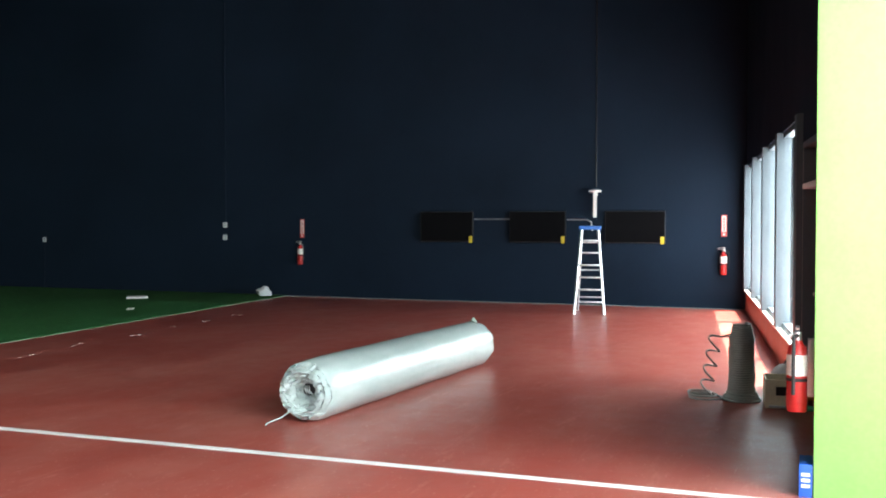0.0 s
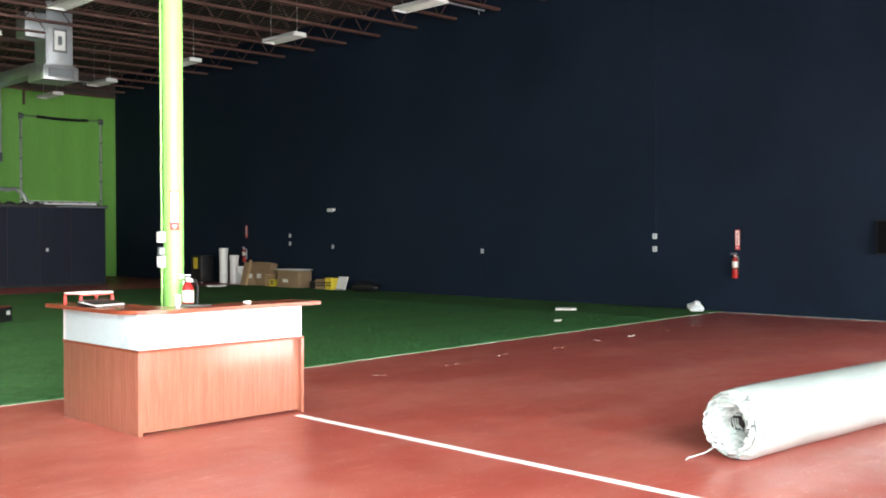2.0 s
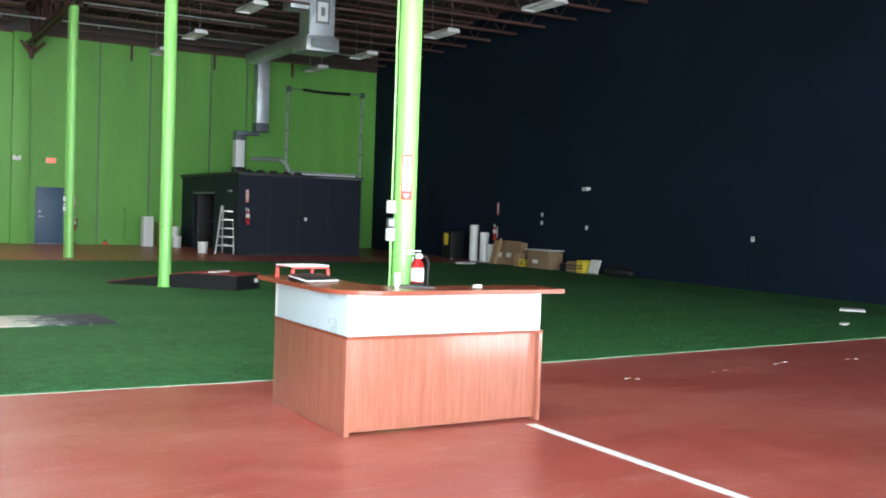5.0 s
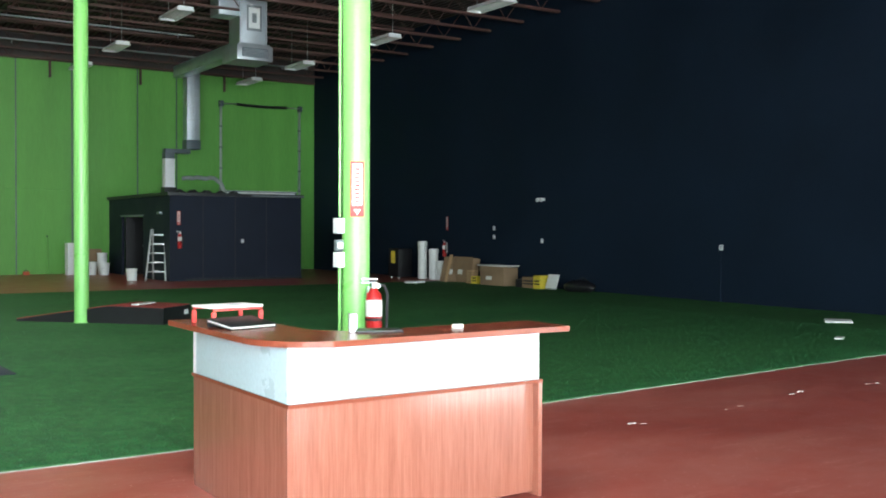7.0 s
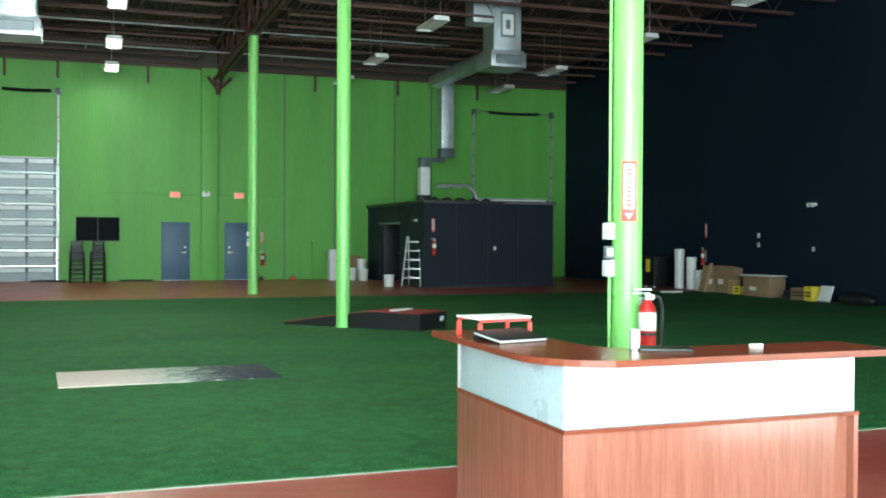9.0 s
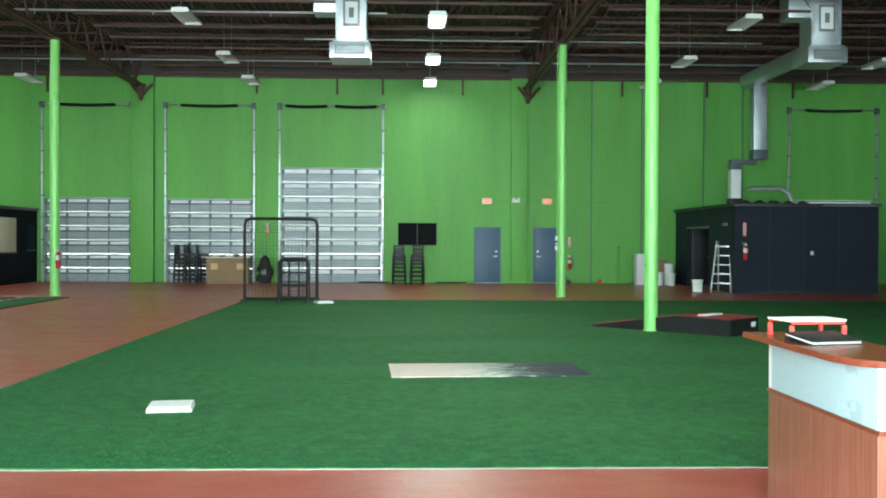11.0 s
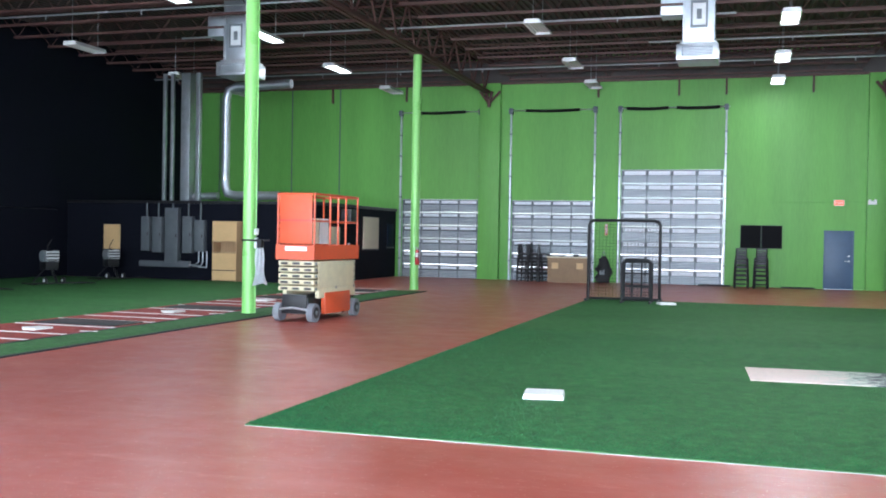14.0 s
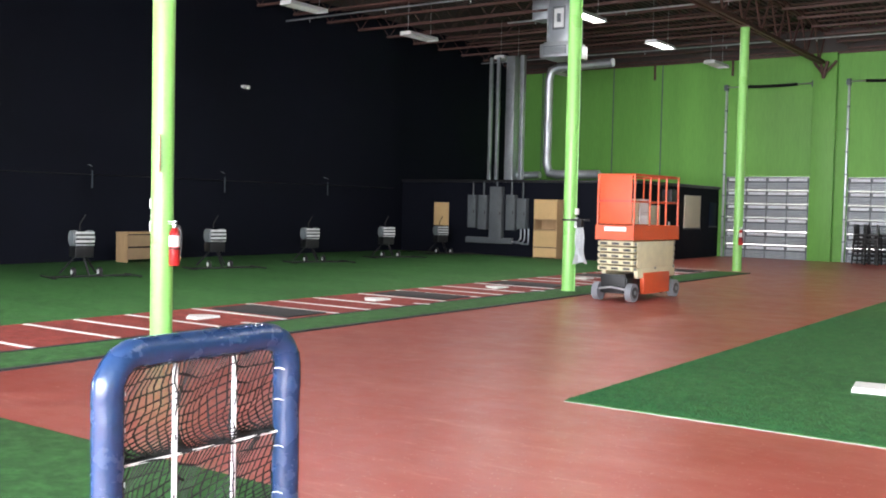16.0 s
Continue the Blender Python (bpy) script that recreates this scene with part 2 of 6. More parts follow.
M = {
    "floor": floor_paint(),
    "turf": turf_material("green_turf", (0.015, 0.064, 0.016), (0.047, 0.155, 0.041)),
    "turf_red": turf_material("red_turf", (0.15, 0.026, 0.022), (0.30, 0.055, 0.044)),
    "navy": plain("navy_wall_paint", (0.0090, 0.0165, 0.031), 0.65, 0, 0.22, 0.5, 30, 0.1, 0.1),
    "black_wall": plain("black_wall_paint", (0.0055, 0.0065, 0.012), 0.7, 0, 0.22, 0.5, 30, 0.1, 0.1),
    "green": plain("green_wall_paint", (0.155, 0.41, 0.075), 0.5, 0, 0.15, 0.9, 25, 0.08, 0.4, (1, 1, 0.12)),
    "lime": plain("lime_column_paint", (0.27, 0.62, 0.16), 0.3, 0, 0.06, 1.2, 30, 0.08),
    "navy_booth": plain("navy_booth_paint", (0.010, 0.014, 0.028), 0.55, 0, 0.2, 1.0, 30, 0.1, 0.25),
    "primer": plain("red_primer_steel", (0.088, 0.040, 0.033), 0.6, 0.0, 0.25, 3, 40, 0.1),
    "deck": plain("dark_roof_deck", (0.060, 0.050, 0.046), 0.6, 0.2, 0.3, 1.5, 30, 0.1),
    "galv": plain("galvanised_steel", (0.52, 0.55, 0.58), 0.38, 0.85, 0.15, 3, 50, 0.08),
    "duct": plain("duct_foil", (0.52, 0.56, 0.60), 0.42, 0.9, 0.15, 2, 30, 0.25),
    "alu": plain("aluminium", (0.68, 0.70, 0.73), 0.35, 0.9, 0.1, 4, 60, 0.06),
    # door steel with the shade of the grooves put into its colour
    "garage_shaded": plain("garage_door_steel_shaded", (0.11, 0.125, 0.14), 0.45, 0.2, 0.1, 1.5, 30, 0.06),
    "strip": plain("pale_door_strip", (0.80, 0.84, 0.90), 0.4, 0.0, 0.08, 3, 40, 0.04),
    "white": plain("white_paint", (0.78, 0.79, 0.80), 0.45, 0, 0.05, 4, 60, 0.05),
    "white_gloss": plain("white_plastic", (0.80, 0.81, 0.80), 0.3, 0, 0.05, 5, 60, 0.04),
    "off_white": plain("off_white_fixture", (0.70, 0.72, 0.72), 0.4, 0, 0.08, 4, 40, 0.04),
    "black": plain("black_powder_coat", (0.012, 0.012, 0.014), 0.4, 0, 0.2, 8, 60, 0.06),
    "rubber": plain("black_rubber", (0.018, 0.018, 0.020), 0.75, 0, 0.25, 8, 60, 0.15),
    "grey_rubber": plain("grey_tyre", (0.21, 0.22, 0.245), 0.7, 0, 0.2, 8, 60, 0.15),
    "screen": plain("tv_screen", (0.004, 0.004, 0.005), 0.5, 0, 0.1, 4, 40, 0.0, 0.06),
    "door_blue": plain("blue_door_paint", (0.055, 0.105, 0.19), 0.4, 0, 0.12, 2, 40, 0.05),
    "red": plain("extinguisher_red", (0.42, 0.018, 0.018), 0.28, 0, 0.1, 6, 60, 0.03),
    "sign_red": plain("sign_red", (0.55, 0.05, 0.04), 0.4, 0, 0.08, 8, 60, 0.0),
    "orange": plain("lift_orange", (0.60, 0.088, 0.028), 0.4, 0, 0.1, 4, 50, 0.04),
    "cream": plain("lift_cream", (0.62, 0.56, 0.37), 0.42, 0, 0.1, 5, 50, 0.05),
    "blue_pad": plain("blue_vinyl_pad", (0.014, 0.035, 0.092), 0.25, 0, 0.25, 7, 22, 0.8),
    "blue_box": plain("blue_carton", (0.02, 0.10, 0.48), 0.5, 0, 0.08, 6, 60, 0.04),
    "net": plain("black_netting", (0.012, 0.012, 0.013), 0.8, 0, 0.2, 8, 60, 0.0),
    "tape": plain("white_line", (0.74, 0.73, 0.72), 0.5, 0, 0.12, 3, 40, 0.05),
    "plate_white": plain("white_rubber_plate", (0.74, 0.74, 0.72), 0.55, 0, 0.1, 5, 40, 0.1),
    "cardboard": plain("cardboard", (0.27, 0.18, 0.105), 0.75, 0, 0.12, 3, 50, 0.1),
    "pallet": wood("raw_plywood", (0.36, 0.22, 0.11), (0.52, 0.35, 0.19), 0.6, "Z"),
    "laminate": wood("cherry_laminate", (0.24, 0.074, 0.046), (0.345, 0.134, 0.09), 0.26, "Z"),
    "laminate_top": wood("cherry_top", (0.18, 0.040, 0.022), (0.27, 0.070, 0.036), 0.25, "X"),
    "panel_white": plain("frosted_white_panel", (0.50, 0.63, 0.67), 0.3, 0, 0.05, 2, 40, 0.02),
    "wrap": None,
    "cabinet_grey": plain("cabinet_grey_paint", (0.10, 0.112, 0.122), 0.5, 0, 0.15, 3, 30, 0.05),
    # the same door steel, paler as where light catches the ribs
    "garage_lit": plain("garage_door_steel_lit", (0.46, 0.50, 0.54), 0.42, 0.25, 0.1, 3, 30, 0.04),
    "cable": plain("grey_cable", (0.34, 0.38, 0.37), 0.5, 0, 0.15, 10, 60, 0.05),
    "yellow": plain("yellow_plastic", (0.70, 0.55, 0.05), 0.45, 0, 0.1, 6, 50, 0.04),
    "green_plastic": plain("green_plastic", (0.04, 0.30, 0.16), 0.45, 0, 0.1, 6, 50, 0.04),
    "pink": plain("pink_plastic", (0.65, 0.10, 0.12), 0.45, 0, 0.1, 6, 50, 0.04),
    "grey": plain("grey_enclosure", (0.17, 0.19, 0.205), 0.45, 0, 0.1, 4, 50, 0.04),
    "glass": glass_material(),
    "frame": plain("dark_window_frame", (0.10, 0.12, 0.14), 0.4, 0.3, 0.1, 4, 50, 0.04),
    "brick_red": plain("red_knee_wall_paint", (0.26, 0.055, 0.035), 0.5, 0, 0.15, 2, 30, 0.1),
    "concrete": plain("pale_concrete", (0.42, 0.41, 0.39), 0.8, 0, 0.1, 0.6, 20, 0.2),
    "lamp_on": glow("lit_diffuser", (1.0, 0.97, 0.92), 1.2),
    "exit_on": glow("lit_exit_face", (0.9, 0.16, 0.08), 0.08),
    "mat": faded_mat(),
    "strip_dull": plain("scuffed_white_plate", (0.48, 0.49, 0.50), 0.55, 0, 0.3, 9, 50, 0.1),
    "scrape": plain("scraped_floor_paint", (0.42, 0.16, 0.13), 0.5, 0, 0.25, 4, 40, 0.05),
    "paper": plain("paper", (0.75, 0.74, 0.70), 0.7, 0, 0.05, 6, 60, 0.02),
    "cloth": plain("white_cloth", (0.76, 0.78, 0.82), 0.85, 0, 0.06, 8, 60, 0.2),
    "tan": plain("tan_panel", (0.60, 0.40, 0.19), 0.5, 0, 0.08, 2, 40, 0.04),
    "cream_panel": plain("cream_panel", (0.72, 0.66, 0.50), 0.5, 0, 0.06, 2, 40, 0.04),
    "blue_top": plain("blue_plastic", (0.03, 0.12, 0.42), 0.45, 0, 0.1, 6, 50, 0.04),
}


def wrap_material():
    m, nt, p = shader("plastic_wrapped_felt")
    crease = noise_node(nt, 7, 7, 0.7, (0.7, 2.5, 2.5))
    broad = noise_node(nt, 1.5, 5, 0.6, None, 3.0)
    col = ramp(nt, broad, [(0.3, (0.32, 0.385, 0.375)), (0.7, (0.45, 0.51, 0.49))])
    nt.links.new(col, p.inputs["Base Color"])
    p.inputs["Roughness"].default_value = 0.28
    p.inputs["Coat Weight"].default_value = 0.5
    p.inputs["Coat Roughness"].default_value = 0.15
    bump(nt, p, crease, 0.35, 0.02)
    return m


M["wrap"] = wrap_material()


# ---- mesh helpers ----
def box_into(bm, x0, y0, z0, x1, y1, z1, m=None):
    r = bmesh.ops.create_cube(bm, size=1.0, matrix=Matrix.Translation(((x0 + x1) / 2, (y0 + y1) / 2, (z0 + z1) / 2)) @ Matrix.Diagonal((abs(x1 - x0), abs(y1 - y0), abs(z1 - z0), 1)))
    if m is not None:
        bmesh.ops.transform(bm, matrix=m, verts=r["verts"])
    return r["verts"]


def box_bm(x0, y0, z0, x1, y1, z1, bevel=0.0):
    bm = bmesh.new()
    box_into(bm, x0, y0, z0, x1, y1, z1)
    if bevel:
        bmesh.ops.bevel(bm, geom=bm.edges[:], offset=bevel, segments=2, profile=0.6, affect="EDGES")
    return bm


def cyl_into(bm, a, b, r, r2=None, seg=12, caps=True):
    a, b = Vector(a), Vector(b)
    m = Matrix.Translation((a + b) / 2) @ (b - a).to_track_quat("Z", "Y").to_matrix().to_4x4()
    return bmesh.ops.create_cone(bm, cap_ends=caps, segments=seg, radius1=r, radius2=r if r2 is None else r2, depth=(b - a).length, matrix=m)["verts"]


def cyl_bm(a, b, r, r2=None, seg=16):
    bm = bmesh.new()
    cyl_into(bm, a, b, r, r2, seg)
    return bm


def tube_into(bm, pts, r, seg=8, closed=False):
    """A round tube along a line of points."""
    pts = [Vector(p) for p in pts]
    n, rings, up = len(pts), [], None
    for i, p in enumerate(pts):
        a = pts[(i - 1) % n] if (closed or i) else p
        b = pts[(i + 1) % n] if (closed or i < n - 1) else p
        d = (b - a).normalized()
        if up is None:
            up = Vector((0, 0, 1)) if abs(d.z) < 0.9 else Vector((1, 0, 0))
        side = d.cross(up).normalized()
        up = side.cross(d).normalized()
        rings.append([bm.verts.new(p + r * (math.cos(2 * math.pi * k / seg) * side + math.sin(2 * math.pi * k / seg) * up)) for k in range(seg)])
    for i in range(n if closed else n - 1):
        for k in range(seg):
            bm.faces.new((rings[i][k], rings[i][(k + 1) % seg], rings[(i + 1) % n][(k + 1) % seg], rings[(i + 1) % n][k]))
    if not closed:
        bm.faces.new(rings[0][::-1])
        bm.faces.new(rings[-1])


def tube_bm(pts, r, seg=8, closed=False):
    bm = bmesh.new()
    tube_into(bm, pts, r, seg, closed)
    return bm


def lathe_bm(profile, seg=20):
    bm = bmesh.new()
    rings = [[bm.verts.new((r * math.cos(2 * math.pi * k / seg), r * math.sin(2 * math.pi * k / seg), z)) for k in range(seg)] for r, z in profile]
    for a, b in zip(rings, rings[1:]):
        for k in range(seg):
            bm.faces.new((a[k], a[(k + 1) % seg], b[(k + 1) % seg], b[k]))
    bm.faces.new(rings[0][::-1])
    bm.faces.new(rings[-1])
    return bm


def mesh_of(name, bm, material, smooth=None):
    bmesh.ops.recalc_face_normals(bm, faces=bm.faces)
    me = bpy.data.meshes.new(name)
    bm.to_mesh(me)
    bm.free()
    me.materials.append(material)
    if smooth:
        me.shade_smooth()
        me.set_sharp_from_angle(angle=radians(smooth))
    return me


def part(name, bm, material, parent=None, label="", smooth=35):
    """Links a bmesh as one mesh object under a thing or a part."""
    ob = new(name, mesh_of(name, bm, material, smooth))
    ob.parent = parent
    if label:
        tagged(ob, label)
    return ob


def thing(name, label, category, at=None, group="", kind=""):
    e = new(name)
    e.empty_display_size = 0.1
    if at is not None:
        e.matrix_basis = at
    return tagged(e, label, category, group, kind)


def shared(name, me, parent, m=None, label=""):
    """Another object on a mesh that exists already."""
    ob = new(name, me)
    ob.parent = parent
    if m is not None:
        ob.matrix_basis = m
    if label:
        tagged(ob, label)
    return ob


def structure(name, bm, material, label, category, smooth=35):
    return tagged(part(name, bm, material, None, "", smooth), label, category, kind="structure")


# ---- the large structure ----
structure("floor", box_bm(WEST_X - 0.3, FRONT_Y - 1.8, -0.2, WALL_X + 0.9, BACK_Y + 0.3, 0.0), M["floor"], "glossy red painted concrete floor with scuffs, dust and pale painted-in sheen", "floor")
structure("ground", box_bm(-400, -400, -0.4, 400, 400, -0.22), M["concrete"], "pale sunlit concrete ground outside the front windows", "ground")
def east_wall():
    bm = box_bm(0, FRONT_Y - 0.3, 0.0, 0.3, BACK_Y + 0.3, DECK_Z + 0.2)
    for v in bm.verts:
        v.co.x += east_x(v.co.y)
    return bm


structure("wall_east", east_wall(), M["navy"], "tall dark navy painted wall", "wall")
structure("wall_west", box_bm(WEST_X - 0.3, FRONT_Y - 0.3, 0.0, WEST_X, BACK_Y + 0.3, DECK_Z + 0.2), M["black_wall"], "tall near-black painted wall behind the batting lanes", "wall")

GARAGES = [(-13.12, -10.0, 3.05), (-8.71, -5.62, 3.03), (-4.60, -0.95, 4.18), (14.1, 17.28, 3.1)]
DOORS = [(2.44, 3.42), (4.62, 5.60)]


def back_wall():
    """The lime-green rear wall, open where the doors go through it."""
    bm = bmesh.new()
    cuts = sorted([(a, b, h) for a, b, h in GARAGES] + [(a, b, 2.04) for a, b in DOORS])
    x = WEST_X
    for a, b, h in cuts:
        box_into(bm, x, BACK_Y, 0, a, BACK_Y + 0.3, DECK_Z + 0.2)
        box_into(bm, a, BACK_Y, h, b, BACK_Y + 0.3, DECK_Z + 0.2)
        x = b
    box_into(bm, x, BACK_Y, 0, east_x(BACK_Y), BACK_Y + 0.3, DECK_Z + 0.2)
    return bm


structure("wall_north", back_wall(), M["green"], "tall lime green painted wall with overhead doors", "wall")
for i, (a, b) in enumerate(((-9.97, -9.16), (3.79, 4.37))):
    structure("pilaster_%d" % (i + 1), box_bm(a, BACK_Y - 0.22, 0, b, BACK_Y, DECK_Z - 0.9, 0.01), M["green"], "lime green pilaster on the rear wall", "pilaster")
# panel joints of the rear wall
for x in (-21.2, -19.4, -17.9, -15.8, 6.75, 8.6, 10.9, 12.35):
    structure("trim", box_bm(x - 0.02, BACK_Y - 0.012, 0, x + 0.02, BACK_Y, DECK_Z - 0.9), M["frame"], "dark vertical panel joint on the green wall", "trim")


def front_wall():
    bm = bmesh.new()
    x = WEST_X
    for a, b, n, head, back in BAYS:
        box_into(bm, x, FRONT_Y - 0.3, 0, a, FRONT_Y, DECK_Z + 0.2)
        box_into(bm, a, FRONT_Y - 0.3, head, b, FRONT_Y, DECK_Z + 0.2)
        if back:
            box_into(bm, a - 0.3, FRONT_Y - 0.3 - back, 0, a, FRONT_Y - 0.3, head + 0.3)
            box_into(bm, a, FRONT_Y - 0.3 - back, head, b, FRONT_Y - 0.3, head + 0.3)
        x = b
    box_into(bm, x, FRONT_Y - 0.3, 0, x + 0.6, FRONT_Y, DECK_Z + 0.2)
    return bm


def skew_wall():
    a, b, n, head = SKEW_BAY
    bm = bmesh.new()
    box_into(bm, a - 0.25, -0.3, 0, a, 0, DECK_Z + 0.2)
    box_into(bm, a - 1.45, -0.3, 2.45, a - 0.25, 0, DECK_Z + 0.2)
    box_into(bm, a - 3.8, -0.3, 0, a - 1.45, 0, DECK_Z + 0.2)
    box_into(bm, a, -0.3, SKEW_BAY[3], b, 0, DECK_Z + 0.2)
    box_into(bm, b, -0.3, 0, 0.0, 0, DECK_Z + 0.2)
    return bm


structure("wall_south_east", skew_wall(), M["navy"], "dark navy front wall with tall storefront windows", "wall").matrix_world = SKEW
structure("wall_south", front_wall(), M["navy"], "dark navy front wall with storefront windows", "wall")


def glazed_bay(i, a, b, n, head, back, m=None, half=0.055):
    """Knee wall, sill, mullions, rails and panes of one bay, laid along x and then moved by m."""
    front = 0.0 if m else FRONT_Y - back
    gy = front - 0.16
    m = m or Matrix()
    structure("knee_wall", box_bm(a, front - 0.3, 0, b, front + 0.02, SILL_Z - 0.03), M["brick_red"], "red painted knee wall under the windows", "wall").matrix_world = m
    # unseen canopy, added to cut the depth of the sun patches indoors
    structure("canopy", box_bm(a - 0.3, front - 0.56, head + 0.12, b + 0.3, front - 0.3, head + 0.3), M["frame"], "unseen dark canopy over the windows outside, added to trim the sun patches", "canopy").matrix_world = m
    win = thing("window_%d" % i, "tall storefront window with dark metal mullions, daylight behind", "window", at=m, kind="structure")
    part("window_sill", box_bm(a, front - 0.3, SILL_Z - 0.03, b, front + 0.05, SILL_Z, 0.006), M["white"], win, "white sunlit sill")
    w = (b - a) / n
    for k in range(n + 1):
        c = a + k * w + (0.045 if k == 0 else -0.045 if k == n else 0)
        part("mullion", box_bm(c - half, gy - 0.05, SILL_Z, c + half, front + 0.06, head, 0.004), M["frame"], win)
    for z in (SILL_Z, head - 0.06):
        part("rail", box_bm(a, gy - 0.04, z, b, front - 0.02, z + 0.06, 0.004), M["frame"], win)
    for k in range(n):
        g = part("pane", box_bm(a + k * w + 0.03, gy - 0.03, SILL_Z + 0.03, a + (k + 1) * w - 0.03, gy - 0.02, head - 0.03), M["glass"], win)
        g.visible_shadow = False
    return win


for i, (a, b, n, head, back) in enumerate(BAYS):
    glazed_bay(i + 1, a, b, n, head, back)
glazed_bay(3, *SKEW_BAY, 0.0, SKEW, 0.12)
entry = thing("door_3", "closed dark storefront door with a white transom bar beside the windows", "door", at=SKEW, kind="structure")
d0, d1 = SKEW_BAY[0] - 1.45, SKEW_BAY[0] - 0.25
part("leaf", box_bm(d0 + 0.06, -0.2, 0.01, d1 - 0.06, -0.15, 2.38, 0.004), M["navy"], entry)
for x in (d0, d1 - 0.06):
    part("jamb", box_bm(x, -0.24, 0, x + 0.06, 0.02, 2.39, 0.004), M["frame"], entry)
part("head", box_bm(d0, -0.24, 2.39, d1, 0.02, 2.45, 0.004), M["frame"], entry)
part("transom_bar", box_bm(d0 + 0.06, -0.15, 2.0, d1 - 0.06, 0.03, 2.05, 0.004), M["white"], entry, "white transom bar")
part("push_bar", tube_bm([(d0 + 0.15, -0.15, 1.0), (d0 + 0.15, -0.08, 1.0), (d1 - 0.15, -0.08, 1.0), (d1 - 0.15, -0.15, 1.0)], 0.02, 8), M["alu"], entry, "metal push bar")


# ---- roof: ribbed deck, joists, girders ----
def deck_bm():
    bm = bmesh.new()
    x, rows = WEST_X - 0.3, []
    pitch = 0.2
    while x < WALL_X + 0.9:
        rows += [(x, DECK_Z), (x + 0.09, DECK_Z), (x + 0.11, DECK_Z + 0.06), (x + 0.18, DECK_Z + 0.06)]
        x += pitch
    va = [bm.verts.new((px, FRONT_Y - 0.3, pz)) for px, pz in rows]
    vb = [bm.verts.new((px, BACK_Y + 0.3, pz)) for px, pz in rows]
    for i in range(len(rows) - 1):
        bm.faces.new((va[i], va[i + 1], vb[i + 1], vb[i]))
    box_into(bm, WEST_X - 0.3, FRONT_Y - 0.3, DECK_Z + 0.2, WALL_X + 0.9, BACK_Y + 0.3, DECK_Z + 0.4)
    return bm


structure("ceiling", deck_bm(), M["deck"], "dark ribbed steel roof deck", "ceiling", None)
GIRDER_X = (-9.58, 4.32)
JOIST_LOW, JOIST_HIGH = 7.52, DECK_Z - 0.04


def joist_meshes(length, low_z=None, inset=0.75):
    base = low_z or JOIST_LOW
    low, high, web = bmesh.new(), bmesh.new(), bmesh.new()
    for s in (-1, 1):
        box_into(high, -length / 2, s * 0.045 - 0.025, JOIST_HIGH - 0.05, length / 2, s * 0.045 + 0.025, JOIST_HIGH)
        box_into(low, -length / 2 + 0.75, s * 0.04 - 0.025, base, length / 2 - inset, s * 0.04 + 0.025, base + 0.06)
    n = int(length / 0.62 / 2) * 2
    for i in range(n):
        xa = -length / 2 + 0.2 + (length - 0.4) * i / n
        xb = -length / 2 + 0.2 + (length - 0.4) * (i + 1) / n
        za, zb = (JOIST_HIGH - 0.03, base + 0.03) if i % 2 == 0 else (base + 0.03, JOIST_HIGH - 0.03)
        cyl_into(web, (xa, 0, za), (xb, 0, zb), 0.014, seg=4, caps=False)
    return [mesh_of(n_, b, M["primer"]) for n_, b in (("top_chord", high), ("bottom_chord", low), ("web", web))]


SPANS = [(WEST_X, GIRDER_X[0]), (GIRDER_X[0], GIRDER_X[1]), (GIRDER_X[1], WALL_X + 0.3)]
JOISTS = [joist_meshes(b - a - 0.06, *((7.42, 0.25) if a > 0 else (None,))) for a, b in SPANS]
y = 0.9
while y < BACK_Y - 0.1:
    for (a, b), meshes in zip(SPANS, JOISTS):
        j = thing("roof_joist", "open-web steel roof joist in red-brown primer", "roof joist", pose((a + b) / 2, y, 0), "roof joists", "structure")
        for n_, me in zip(("top_chord", "bottom_chord", "web"), meshes):
            shared(n_, me, j)
    y += 1.56


def girder(x):
    g = thing("roof_girder", "deep steel truss girder in dark primer over the columns", "girder", pose(x, 0, 0), "roof girders", "structure")
    lo, hi, web = bmesh.new(), bmesh.new(), bmesh.new()
    y0, y1 = FRONT_Y, BACK_Y - 0.22
    for s in (-1, 1):
        box_into(hi, s * 0.09 - 0.05, y0, DECK_Z - 0.16, s * 0.09 + 0.05, y1, DECK_Z - 0.06)
        box_into(lo, s * 0.08 - 0.05, y0 + 1, 7.0, s * 0.08 + 0.05, y1 - 0.5, 7.1)
    n = 50
    for i in range(n):
        ya, yb = y0 + (y1 - y0) * i / n, y0 + (y1 - y0) * (i + 1) / n
        za, zb = (DECK_Z - 0.1, 7.05) if i % 2 == 0 else (7.05, DECK_Z - 0.1)
        cyl_into(web, (0, ya, za), (0, yb, zb), 0.035, seg=6, caps=False)
    for n_, b in (("top_chord", hi), ("bottom_chord", lo), ("web", web)):
        part(n_, b, M["primer"], g)
    end = bmesh.new()
    for xt, r in ((-0.34, 0.05), (-0.12, 0.06), (0.14, 0.06), (0.46, 0.05)):
        cyl_into(end, (xt, y1 - 0.2, 7.12), (0.02, y1 - 0.2, 6.66), r, seg=8)
    cyl_into(end, (0.02, y1 - 0.2, 6.52), (0.02, y1 - 0.2, 6.82), 0.06, 0.12, seg=8)
    part("end_bracket", end, M["primer"], g)


for x in GIRDER_X:
    girder(x)
